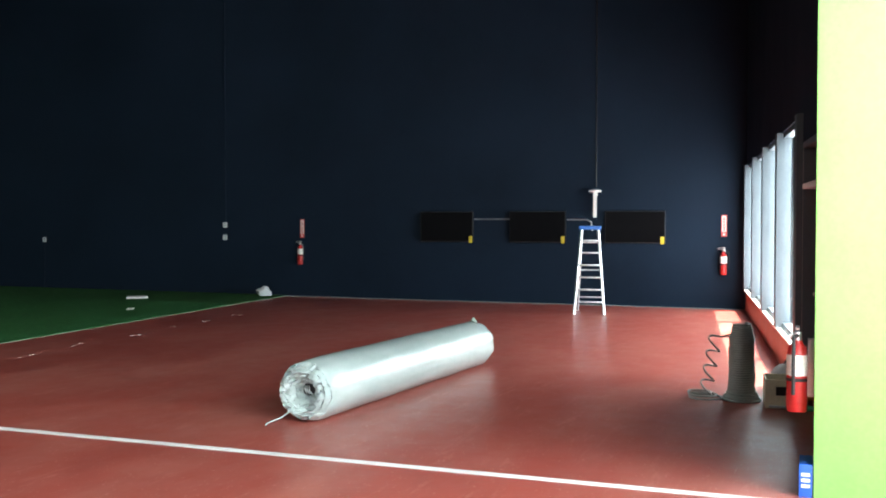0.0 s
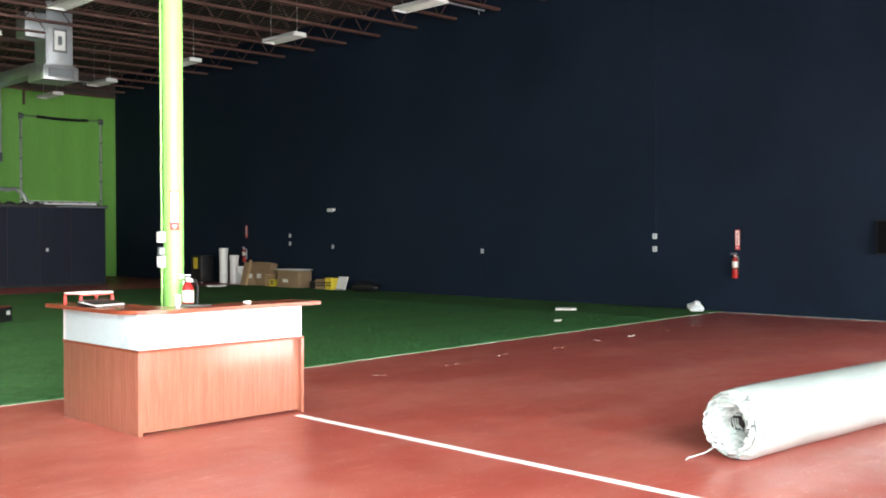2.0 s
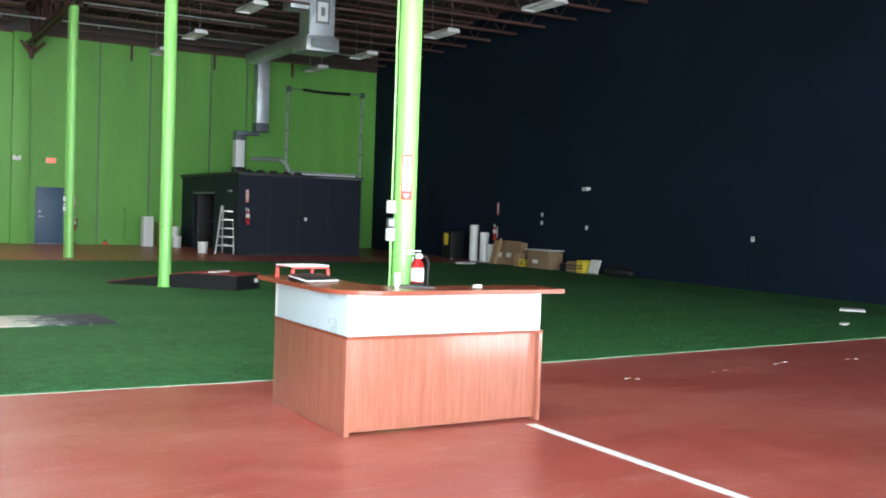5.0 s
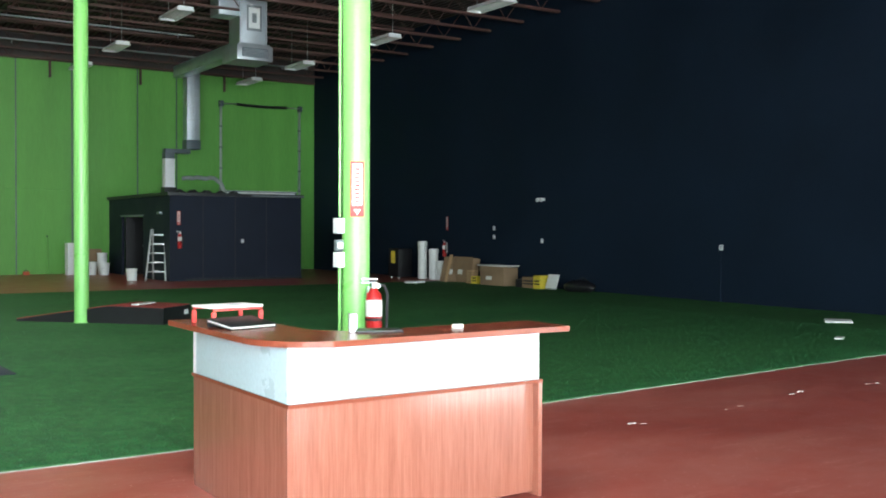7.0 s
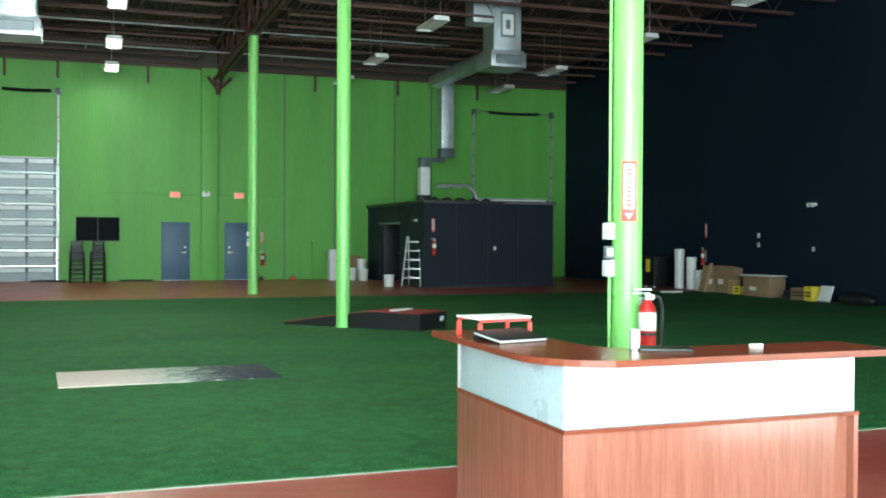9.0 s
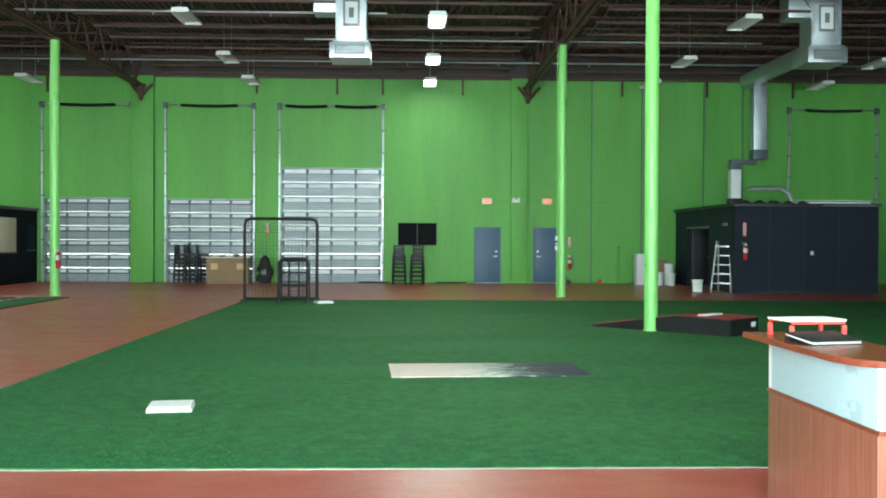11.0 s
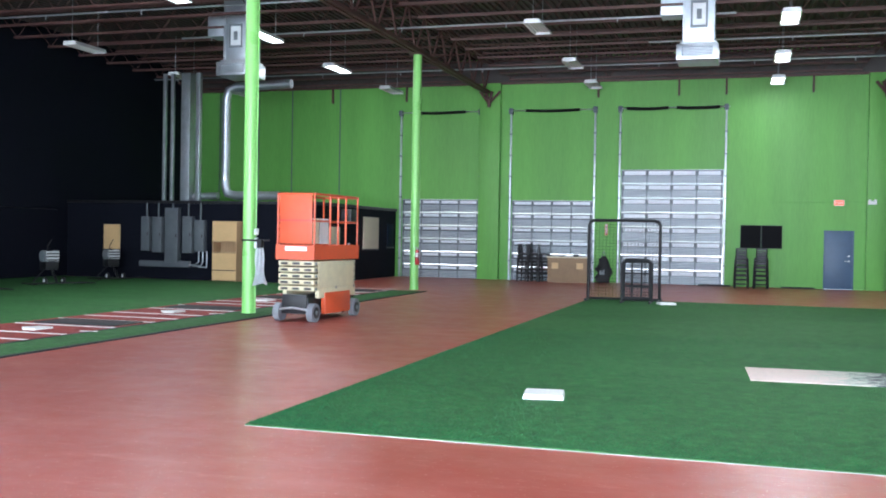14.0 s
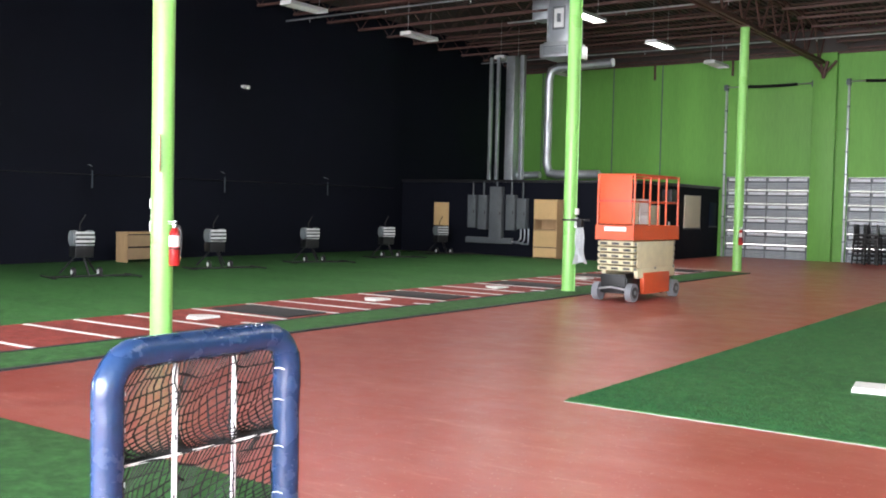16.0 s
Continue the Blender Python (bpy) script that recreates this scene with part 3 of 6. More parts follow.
# ledger angle along the rear wall
structure("ledger", box_bm(WEST_X, BACK_Y - 0.09, 7.42, east_x(BACK_Y), BACK_Y, 7.5), M["primer"], "dark steel ledger along the top of the green wall", "ledger")
for hx in (-16.11, -12.98, -5.48, -2.57, -0.92, 2.0, 7.86, 11.0, 14.2):
    structure("wall_anchor", box_bm(hx - 0.035, BACK_Y - 0.10, 6.85, hx + 0.035, BACK_Y - 0.002, 7.418, 0.006), M["primer"], "dark steel anchor hanging under the ledger", "anchor")
structure("header_panel", box_bm(WEST_X, BACK_Y - 0.05, 7.5, east_x(BACK_Y), BACK_Y - 0.002, DECK_Z), M["deck"], "dark band of steel above the green wall", "trim")


def steel_column(x, y, rad=0.13):
    c = thing("steel_column", "round lime green painted steel column", "column", pose(x, y, 0), "columns", "structure")
    part("shaft", cyl_bm((0, 0, 0), (0, 0, 7.0), rad, seg=28), M["lime"], c)
    part("base_ring", cyl_bm((0, 0, 0), (0, 0, 0.03), rad + 0.015, seg=28), M["lime"], c)
    part("cap_plate", box_bm(-0.2, -0.2, 6.97, 0.2, 0.2, 7.0), M["primer"], c)
    return c


ROWS_Y = (10.7, 20.98, 31.28)
for x in GIRDER_X:
    for y in ROWS_Y:
        steel_column(3.99 if (x > 0 and y < 11) else x, y, 0.13 if x < 0 else 0.11 if y < 11 else 0.118)


# ---- ground covers ----
def turf(name, x0, y0, x1, y1, material, label, z=0.014):
    return structure(name, box_bm(x0, y0, 0.0, x1, y1, z, 0.004), M[material], label, "turf")


def outline_bm(points, z):
    bm = bmesh.new()
    lo = [bm.verts.new((px, py, 0.0)) for px, py in points]
    hi = [bm.verts.new((px, py, z)) for px, py in points]
    bm.faces.new(hi), bm.faces.new(lo[::-1])
    for i in range(len(points)):
        q = (i + 1) % len(points)
        bm.faces.new((lo[i], lo[q], hi[q], hi[i]))
    return bm


INFIELD = [(-4.1, 10.62), (4.2, 10.66), (east_x(11.7) - 0.01, 11.72), (east_x(29.6) - 0.01, 29.6), (-4.1, 29.6)]
structure("turf", outline_bm(INFIELD, 0.014), M["turf"], "green artificial turf infield with a cut edge", "turf")
structure("turf_edge", outline_bm([(-4.1, 10.605), (4.2, 10.645), (east_x(11.7) - 0.01, 11.705), (east_x(11.7) - 0.01, 11.72), (4.2, 10.66), (-4.1, 10.62)], 0.004), M["concrete"], "pale backing strip along the turf's edge", "trim")
turf("turf_west", WEST_X + 0.01, 7.6, -12.0, 32.3, "turf", "green artificial turf under the batting lanes")
turf("turf_red_strip", -12.0, 7.6, -9.92, 30.5, "turf_red", "red turf strip with batter's boxes")
turf("turf_border", -9.92, 7.6, -8.95, 30.5, "turf", "narrow green turf border beside the red strip")
turf("turf_mat", -9.2, 3.4, -3.95, 7.12, "turf", "loose piece of green artificial turf on the red floor")
for x in (-9.93, -8.95):
    structure("turf_seam", box_bm(x - 0.035, 7.6, 0.0, x + 0.035, 30.5, 0.020), M["rubber"], "black rubber seam along the turf", "trim")
structure("floor_line", box_bm(3.775, 0.45, 0.0, 3.855, 8.2, 0.003), M["tape"], "straight white line on the red floor", "tape")
structure("wall_dust_line", box_bm(WALL_X - 0.16, 1.75, 0.0, WALL_X, 11.7, 0.004), M["concrete"], "pale unpainted strip along the foot of the navy wall", "trim")

rng = random.Random(4)


def flat_plate(name, label, cat, outline, at, height, material, group=""):
    bm = bmesh.new()
    lo = [bm.verts.new((px, py, 0)) for px, py in outline]
    hi = [bm.verts.new((px * 0.95, py * 0.95, height)) for px, py in outline]
    n = len(outline)
    bm.faces.new(hi)
    bm.faces.new(lo[::-1])
    for i in range(n):
        bm.faces.new((lo[i], lo[(i + 1) % n], hi[(i + 1) % n], hi[i]))
    ob = part(name, bm, M[material])
    ob.matrix_basis = at
    return tagged(ob, label, cat, group)


HOME = [(-0.22, 0.18), (0.22, 0.18), (0.22, -0.04), (0, -0.25), (-0.22, -0.04)]
SQUARE = [(-0.2, -0.2), (0.2, -0.2), (0.2, 0.2), (-0.2, 0.2)]
flat_plate("base", "white rubber base lying on the green turf", "base", SQUARE, pose(-2.05, 13.0, 0.014, rz=8), 0.05, "plate_white", "bases")
flat_plate("base", "white rubber base on the turf near the navy wall", "base", [(p * 1.15, q * 1.15) for p, q in SQUARE], pose(15.6, 14.4, 0.014, rz=38), 0.035, "plate_white", "bases")
flat_plate("base", "white base on the turf beside the screen", "base", SQUARE, pose(-2.0, 28.3, 0.014, rz=20), 0.05, "plate_white", "bases")
flat_plate("base", "white base on the turf near stored tubes", "base", [(p * 1.3, q) for p, q in SQUARE], pose(15.9, 29.0, 0.014, rz=20), 0.05, "plate_white", "bases")
for k in range(5):
    py = 12.5 + 3.95 * k
    flat_plate("home_plate", "white home plate on the red turf strip", "home plate", HOME, pose(-10.95, py, 0.014, rz=-90), 0.03, "plate_white", "home plates")
    pad = part("batting_mat", box_bm(-0.8, -0.42, 0, 0.8, 0.42, 0.02, 0.006), M["rubber"])
    pad.matrix_basis = pose(-10.9, py + 1.3, 0.015)
    tagged(pad, "black rubber mat on the red turf strip", "mat", "batting mats")
    for off in (-0.5, 0.72, 1.85, 2.6):
        st = part("turf_line", box_bm(-0.98, -0.035, 0, 0.98, 0.035, 0.006), M["tape"])
        st.matrix_basis = pose(-10.95, py + off, 0.0145)
        tagged(st, "white line across the red turf strip", "line", kind="structure")
    if k < 4:
        st = part("turf_line", box_bm(-0.14, -0.035, 0, 0.14, 0.035, 0.006), M["tape"])
        st.matrix_basis = pose(-9.98, py + 0.05, 0.0145, rz=15)
        tagged(st, "short white mark on the red turf strip", "line", kind="structure")
for k in range(2):
    for off in (-0.5, 0.72, 1.85, 2.6):
        st = part("turf_line", box_bm(-0.98, -0.035, 0, 0.98, 0.035, 0.006), M["tape"])
        st.matrix_basis = pose(-10.95, 8.55 + off - 0.2 * k if k == 0 else 28.3 + off * 0.6, 0.0145)
        tagged(st, "white line across the red turf strip", "line", kind="structure")

m_ = part("hitting_mat", box_bm(-1.16, -0.6, 0, 1.16, 0.6, 0.012, 0.004), M["mat"])
m_.matrix_basis = pose(1.06, 15.72, 0.014, rz=3)
tagged(m_, "worn rubber mat on turf, one end pale, the other black", "mat")


def pitching_mound():
    """A portable wedge with a raised flat end."""
    t = thing("pitching_mound", "portable pitching mound with black sides and red top on the turf", "pitching mound", pose(6.05, 20.53, 0.014, rz=134.0))
    L, w, h = 2.75, 0.96, 0.27
    prof = [(0, 0), (0, h), (1.0, h + 0.02), (L, 0.03), (L, 0)]
    bm = bmesh.new()
    a = [bm.verts.new((px, 0, pz)) for px, pz in prof]
    b = [bm.verts.new((px, w, pz)) for px, pz in prof]
    bm.faces.new(a), bm.faces.new(b[::-1])
    for i in range(5):
        bm.faces.new((a[i], b[i], b[(i + 1) % 5], a[(i + 1) % 5]))
    part("body", bm, M["black"], t, "black side panels", None)
    bm = bmesh.new()
    v = [bm.verts.new(p) for p in ((0.01, 0.01, h + 0.004), (1.0, 0.01, h + 0.024), (L, 0.01, 0.036), (L, w - 0.01, 0.036), (1.0, w - 0.01, h + 0.024), (0.01, w - 0.01, h + 0.004))]
    bm.faces.new((v[0], v[1], v[4], v[5])), bm.faces.new((v[1], v[2], v[3], v[4]))
    r = bmesh.ops.extrude_face_region(bm, geom=bm.faces[:])
    bmesh.ops.translate(bm, vec=(0, 0, 0.012), verts=[g for g in r["geom"] if isinstance(g, bmesh.types.BMVert)])
    part("turf_top", bm, M["turf_red"], t, "red turf top", None)
    part("pitching_rubber", box_bm(0.55, 0.2, h + 0.02, 0.70, 0.78, h + 0.05, 0.006), M["plate_white"], t, "white pitching rubber")
    part("handle_label", box_bm(-0.008, 0.1, 0.12, 0.0, 0.24, 0.2), M["white"], t, "white label")


pitching_mound()


# ---- doors of the rear wall ----
def overhead_door(i, a, b, h, springs=1):
    d = thing("overhead_door_%d" % i, "closed sectional steel overhead door with high-lift tracks", "overhead door", kind="structure")
    n = max(5, round(h / 0.53))
    ph = h / n
    ncol = 4
    s0, s1 = (0.60, 0.88) if springs == 2 else (0.67, 0.87)
    for k in range(n):
        z0 = k * ph
        # dark backing paints the grooves' shade, pale ribs the light on the corrugation
        back = box_bm(a + 0.01, BACK_Y + 0.05, z0 + 0.006, b - 0.01, BACK_Y + 0.09, z0 + ph - 0.006)
        bm = bmesh.new()
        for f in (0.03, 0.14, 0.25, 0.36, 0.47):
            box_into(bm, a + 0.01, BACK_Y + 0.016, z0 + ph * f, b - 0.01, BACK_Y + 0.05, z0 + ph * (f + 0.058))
        panel = part("panel", back, M["garage_shaded"], d)
        part("corrugation", bm, M["garage_lit"], panel)
        for c in range(ncol + 1):
            xx = a + 0.06 + (b - a - 0.12) * c / ncol
            part("stile", box_bm(xx - 0.022, BACK_Y + 0.012, z0 + 0.01, xx + 0.022, BACK_Y + 0.05, z0 + ph - 0.01), M["garage_shaded"], panel)
        for q in range(ncol):
            xa = a + 0.12 + (b - a - 0.12) * q / ncol
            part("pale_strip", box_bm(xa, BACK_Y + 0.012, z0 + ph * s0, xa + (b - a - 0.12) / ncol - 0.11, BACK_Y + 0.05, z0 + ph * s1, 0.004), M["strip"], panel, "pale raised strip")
        part("strut", box_bm(a + 0.02, BACK_Y + 0.004, z0 + ph * 0.93, b - 0.02, BACK_Y + 0.03, z0 + ph * 0.975, 0.004), M["garage_lit"], panel)
    part("bottom_seal", box_bm(a, BACK_Y + 0.03, 0, b, BACK_Y + 0.1, 0.02), M["rubber"], d)
    for x, s in ((a - 0.05, -1), (b + 0.05, 1)):
        t = part("track", box_bm(x - 0.032, BACK_Y - 0.12, 0, x + 0.032, BACK_Y - 0.002, 6.38, 0.008), M["galv"], d, "galvanised vertical track")
        for z in [0.7 + 0.8 * q for q in range(8)]:
            part("bracket", box_bm(x - 0.05, BACK_Y - 0.13, z, x + 0.05, BACK_Y - 0.004, z + 0.05), M["grey"], t)
        part("bearing_plate", box_bm(x - 0.07, BACK_Y - 0.2, 6.28, x + 0.07, BACK_Y - 0.004, 6.5, 0.01), M["frame"], d)
    part("torsion_shaft", cyl_bm((a - 0.15, BACK_Y - 0.16, 6.40), (b + 0.15, BACK_Y - 0.16, 6.40), 0.018, seg=8), M["galv"], d)
    w = (b - a)
    segs = [(0.17, 0.83)] if springs == 1 else [(0.05, 0.46), (0.54, 0.95)]
    for f0, f1 in segs:
        bm = bmesh.new()
        x0, x1 = a + w * f0, a + w * f1
        pts, turns = [], 60
        for q in range(turns * 6 + 1):
            an = q / 6 * 2 * math.pi
            sag = -0.03 * math.sin(math.pi * q / (turns * 6))
            pts.append((x0 + (x1 - x0) * q / (turns * 6), BACK_Y - 0.16 + 0.05 * math.cos(an), 6.40 + sag + 0.05 * math.sin(an)))
        tube_into(bm, pts, 0.016, 4)
        part("spring", bm, M["black"], d, "black torsion spring")


for i, (a, b, h) in enumerate(GARAGES):
    overhead_door(i + 1, a, b, h, 2 if i == 2 else 1)


def hinged_door(i, a, b, handed):
    d = thing("door_%d" % i, "closed slate blue steel exit door in the green wall", "door", kind="structure")
    y0 = BACK_Y
    leaf = part("leaf", box_bm(a + 0.05, y0 + 0.02, 0.01, b - 0.05, y0 + 0.065, 1.99, 0.004), M["door_blue"], d)
    for n_, bx in (("jamb", (a, a + 0.05)), ("jamb", (b - 0.05, b))):
        part(n_, box_bm(bx[0], y0 - 0.015, 0, bx[1], y0 + 0.12, 2.04, 0.004), M["door_blue"], d)
    part("head", box_bm(a + 0.05, y0 - 0.015, 1.99, b - 0.05, y0 + 0.12, 2.04, 0.004), M["door_blue"], d)
    hx = b - 0.16 if handed > 0 else a + 0.16
    for z in (0.98, 1.16):
        r = part("rose", cyl_bm((hx, y0 + 0.02, z), (hx, y0 - 0.012, z), 0.035), M["alu"], d, "satin chrome")
    part("lever", tube_bm([(hx, y0 - 0.01, 0.98), (hx, y0 - 0.05, 0.98), (hx - handed * 0.14, y0 - 0.055, 0.98)], 0.012), M["alu"], d, "satin chrome lever handle")
    part("threshold", box_bm(a + 0.05, y0 - 0.02, 0, b - 0.05, y0 + 0.1, 0.012), M["galv"], d)


hinged_door(1, *DOORS[0], 1)
hinged_door(2, *DOORS[1], -1)


def exit_sign(x, z):
    s = thing("exit_sign", "lit red exit sign on the green wall", "exit sign", pose(x, BACK_Y, z), "exit signs")
    part("housing", box_bm(-0.17, -0.06, -0.1, 0.17, 0, 0.1, 0.01), M["white"], s)
    part("face", box_bm(-0.155, -0.066, -0.085, 0.155, -0.06, 0.085), M["exit_on"], s, "glowing red face")
    for k in range(4):
        part("letter_bar", box_bm(-0.12 + 0.065 * k, -0.070, -0.05, -0.09 + 0.065 * k, -0.066, 0.05), M["paper"], s)


exit_sign(2.91, 3.0)
exit_sign(5.12, 3.0)
em = thing("emergency_light", "white twin-head emergency light on the green wall", "emergency light", pose(3.95, BACK_Y - 0.22, 3.0))
part("housing", box_bm(-0.14, -0.07, -0.06, 0.14, 0, 0.06, 0.01), M["white"], em)
for s in (-0.09, 0.09):
    part("lamp_head", cyl_bm((s, -0.07, 0.08), (s, -0.13, 0.07), 0.045), M["white_gloss"], em)
structure("conduit", tube_bm([(0.6, BACK_Y - 0.015, 3.02), (3.78, BACK_Y - 0.015, 3.02)], 0.012), M["green"], "thin painted conduit along the green wall", "conduit")
structure("conduit", tube_bm([(4.38, BACK_Y - 0.015, 3.0), (9.4, BACK_Y - 0.015, 2.92)], 0.012), M["green"], "thin painted conduit along the green wall", "conduit")


# ---- light fittings and rooftop units ----
def strip_meshes():
    hood = bmesh.new()
    prof = [(-0.24, 0.0), (-0.16, 0.11), (0.16, 0.11), (0.24, 0.0), (0.21, 0.0), (0.14, 0.09), (-0.14, 0.09), (-0.21, 0.0)]
    a = [hood.verts.new((px, -0.72, pz)) for px, pz in prof]
    b = [hood.verts.new((px, 0.72, pz)) for px, pz in prof]
    for i in range(8):
        hood.faces.new((a[i], b[i], b[(i + 1) % 8], a[(i + 1) % 8]))
    hood.faces.new(a[::-1]), hood.faces.new(b)
    end = box_bm(-0.2, -0.015, -0.01, 0.2, 0.015, 0.1, 0.004)
    return mesh_of("hood", hood, M["off_white"], 30), mesh_of("end_cap", end, M["white"], 30)


HOOD, ENDS = strip_meshes()
TUBE = mesh_of("tube", cyl_bm((0, -0.68, 0.045), (0, 0.68, 0.045), 0.02, seg=8), M["white_gloss"], 40)
DIFF = mesh_of("diffuser", box_bm(-0.17, -0.66, 0.02, 0.17, 0.66, 0.05, 0.01), M["lamp_on"], 30)
WIRE = mesh_of("hanger", cyl_bm((0, 0, 0.1), (0, 0, 1.38), 0.008, seg=5), M["galv"], 40)


def high_bay(x, y, lit, z=7.0):
    t = thing("high_bay_light", "lit white high-bay fluorescent fitting hanging from the roof" if lit else "unlit white high-bay fluorescent fitting hanging from the roof", "ceiling light", pose(x, y, z), "high-bay lights")
    shared("hood", HOOD, t)
    for s in (-0.72, 0.72):
        shared("end_cap", ENDS, t, pose(0, s, 0))
    if lit:
        shared("diffuser", DIFF, t, None, "glowing diffuser")
    else:
        for q in (-0.12, -0.04, 0.04, 0.12):
            shared("tube", TUBE, t, pose(q, 0, 0))
    for s in (-0.6, 0.6):
        shared("hanger", WIRE, t, pose(0, s, 0))


# fittings nearer than y 28 are unseen, assumed lit to brighten the floor
LIT = [(0.77, 7.5), (0.77, 12.8), (0.77, 17.8), (0.77, 23.2), (0.77, 28.6), (0.77, 34.0), (0.77, 38.4), (-12.95, 7.5), (-12.95, 12.8), (-12.95, 17.8), (-12.95, 23.2), (-12.95, 28.1), (-13.05, 33.4)]
for x in (14.45, 8.45, 0.77, -5.4, -12.95, -19.1):
    for y in (7.5, 12.8, 17.8, 23.2, 28.5, 34.0, 38.3):
        near = [p for p in LIT if abs(p[0] - x) < 0.5 and abs(p[1] - y) < 0.7]
        if x < 0 and x > -6 and y < 20:
            continue
        high_bay(*(near[0] if near else (x, y)), bool(near))
for x, y in LIT:
    d = bpy.data.lights.new("high_bay_lamp", "AREA")
    d.shape, d.size, d.size_y, d.energy, d.color = "RECTANGLE", 0.34, 1.3, 1.5 if y > 37 else 9.0 if y > 33 else 14.5, (1.0, 0.96, 0.9)
    ob = new("high_bay_lamp", d)
    ob.matrix_world = look((x, y, 6.985), (x, y + 0.001, 0))


def rooftop_unit(x, y, left_box=True):
    u = thing("air_handler", "galvanised air handler hanging from the roof, outlet head at the bottom", "air handler", pose(x, y, 0), "air handlers")
    part("body", box_bm(-0.36, -0.4, 6.55, 0.42, 0.4, 8.40, 0.012), M["duct"], u)
    part("outlet_head", box_bm(-0.5, -0.55, 6.12, 0.52, 0.55, 6.52, 0.02), M["galv"], u, "wider outlet box")
    g = part("grille", box_bm(-0.36, -0.565, 6.2, 0.38, -0.55, 6.44), M["frame"], u, "dark louvred grille")
    for k in range(6):
        part("slat", box_bm(-0.34, -0.58, 6.215 + 0.036 * k, 0.36, -0.565, 6.23 + 0.036 * k), M["galv"], g)
    part("collar", box_bm(-0.42, -0.46, 6.52, 0.48, 0.46, 6.58, 0.008), M["galv"], u)
    part("panel_border", box_bm(-0.17, -0.406, 6.93, 0.25, -0.399, 7.62, 0.002), M["grey"], u, "dark panel border")
    part("access_panel", box_bm(-0.12, -0.412, 7.0, 0.2, -0.4, 7.55, 0.004), M["white"], u, "pale access panel")
    part("nameplate", box_bm(-0.02, -0.42, 7.15, 0.1, -0.412, 7.4), M["grey"], u)
    part("side_box", box_bm(-0.92, -0.32, 7.3, -0.36, 0.32, 8.0, 0.01), M["duct"], u, "side intake box")
    for sx in (-0.32, 0.38):
        part("seam", box_bm(sx - 0.02, -0.415, 6.6, sx + 0.02, -0.4, 8.15), M["galv"], u)


for x in (10.68, -1.42, -14.35):
    rooftop_unit(x, 29.3)


def duct_run():
    d = thing("air_duct", "galvanised duct that drops from the roof to the dark booth", "air duct", pose(0.42, 0, 0))
    part("horizontal_run", box_bm(10.5, 29.85, 6.62, 10.9, 36.2, 6.98, 0.01), M["duct"], d)
    part("drop", box_bm(10.86, 35.9, 4.55, 11.3, 36.3, 7.0, 0.01), M["duct"], d)
    part("lower_elbow", box_bm(10.84, 35.88, 4.25, 11.32, 36.32, 4.56, 0.01), M["frame"], d, "dark elbow")
    part("offset", box_bm(10.15, 35.95, 4.10, 11.0, 36.25, 4.24, 0.01), M["frame"], d, "dark sloping offset")
    part("upper_elbow", box_bm(10.14, 35.93, 3.90, 10.46, 36.27, 4.11, 0.01), M["frame"], d, "dark elbow")
    part("roof_collar", box_bm(10.1, 35.88, 2.73, 10.5, 36.32, 2.97, 0.01), M["black"], d, "black roof collar")
    part("lower_drop", box_bm(10.14, 35.93, 2.95, 10.46, 36.27, 3.92, 0.01), M["white"], d, "white lower drop")
    for z in (5.2, 6.0):
        part("flange", box_bm(10.84, 35.88, z, 11.32, 36.32, z + 0.03), M["galv"], d)
    pts = [(10.6, 35.6, 3.25)] + [(10.6 + 0.15 * k, 35.5, 3.30 - 0.02 * (k % 3)) for k in range(1, 8)] + [(11.85, 35.4, 3.1), (11.95, 35.3, 2.75)]
    part("flexible_hose", tube_bm(pts, 0.07, 10), M["duct"], d, "silver flexible hose")


duct_run()


def west_duct():
    d = thing("air_duct", "galvanised duct that drops from the roof behind the black booth", "air duct")
    pts = [(-14.6, 33.2, 6.55), (-16.6, 33.2, 6.5), (-16.9, 33.2, 6.4), (-17.0, 33.2, 6.1), (-17.0, 33.2, 3.2), (-16.9, 33.2, 2.92), (-16.6, 33.2, 2.85), (-15.0, 33.2, 2.85)]
    part("pipe", tube_bm(pts, 0.15, 14), M["duct"], d)
    for z in (3.4, 4.6, 5.8):
        part("joint", cyl_bm((-17.0, 33.2, z), (-17.0, 33.2, z + 0.05), 0.16), M["galv"], d)
    part("low_pipe", tube_bm([(-18.4, 33.1, 2.8), (-17.2, 33.1, 2.84)], 0.12, 12), M["duct"], d)
    for x, w, n_ in ((-19.1, 0.055, 1), (-18.8, 0.055, 1), (-18.28, 0.17, 2), (-17.82, 0.08, 1)):
        structure("riser", box_bm(x - w, 32.75, 2.6, x + w, 32.75 + 2 * w, 6.95, 0.01), M["galv"], "grey riser from the electrical panels to the roof", "riser")


west_duct()
for y, x0, x1 in ((26.0, -22.5, 4.0), (29.6, -16.5, -0.5), (33.0, -3.0, 10.5), (36.6, -22.0, 16.0), (12.2, 3.0, 16.5), (18.3, -2.0, 17.2)):
    t = thing("sprinkler_pipe", "thin pale sprinkler pipe under the roof joists", "sprinkler pipe", group="sprinkler pipes", kind="structure")
    part("pipe", cyl_bm((x0, y, 7.42), (x1, y, 7.42), 0.028, seg=8), M["galv"], t)
    k = x0 + 1
    while k < x1:
        part("sprinkler_head", cyl_bm((k, y, 7.42), (k, y, 7.3), 0.015, seg=6), M["galv"], t)
        k += 3.0


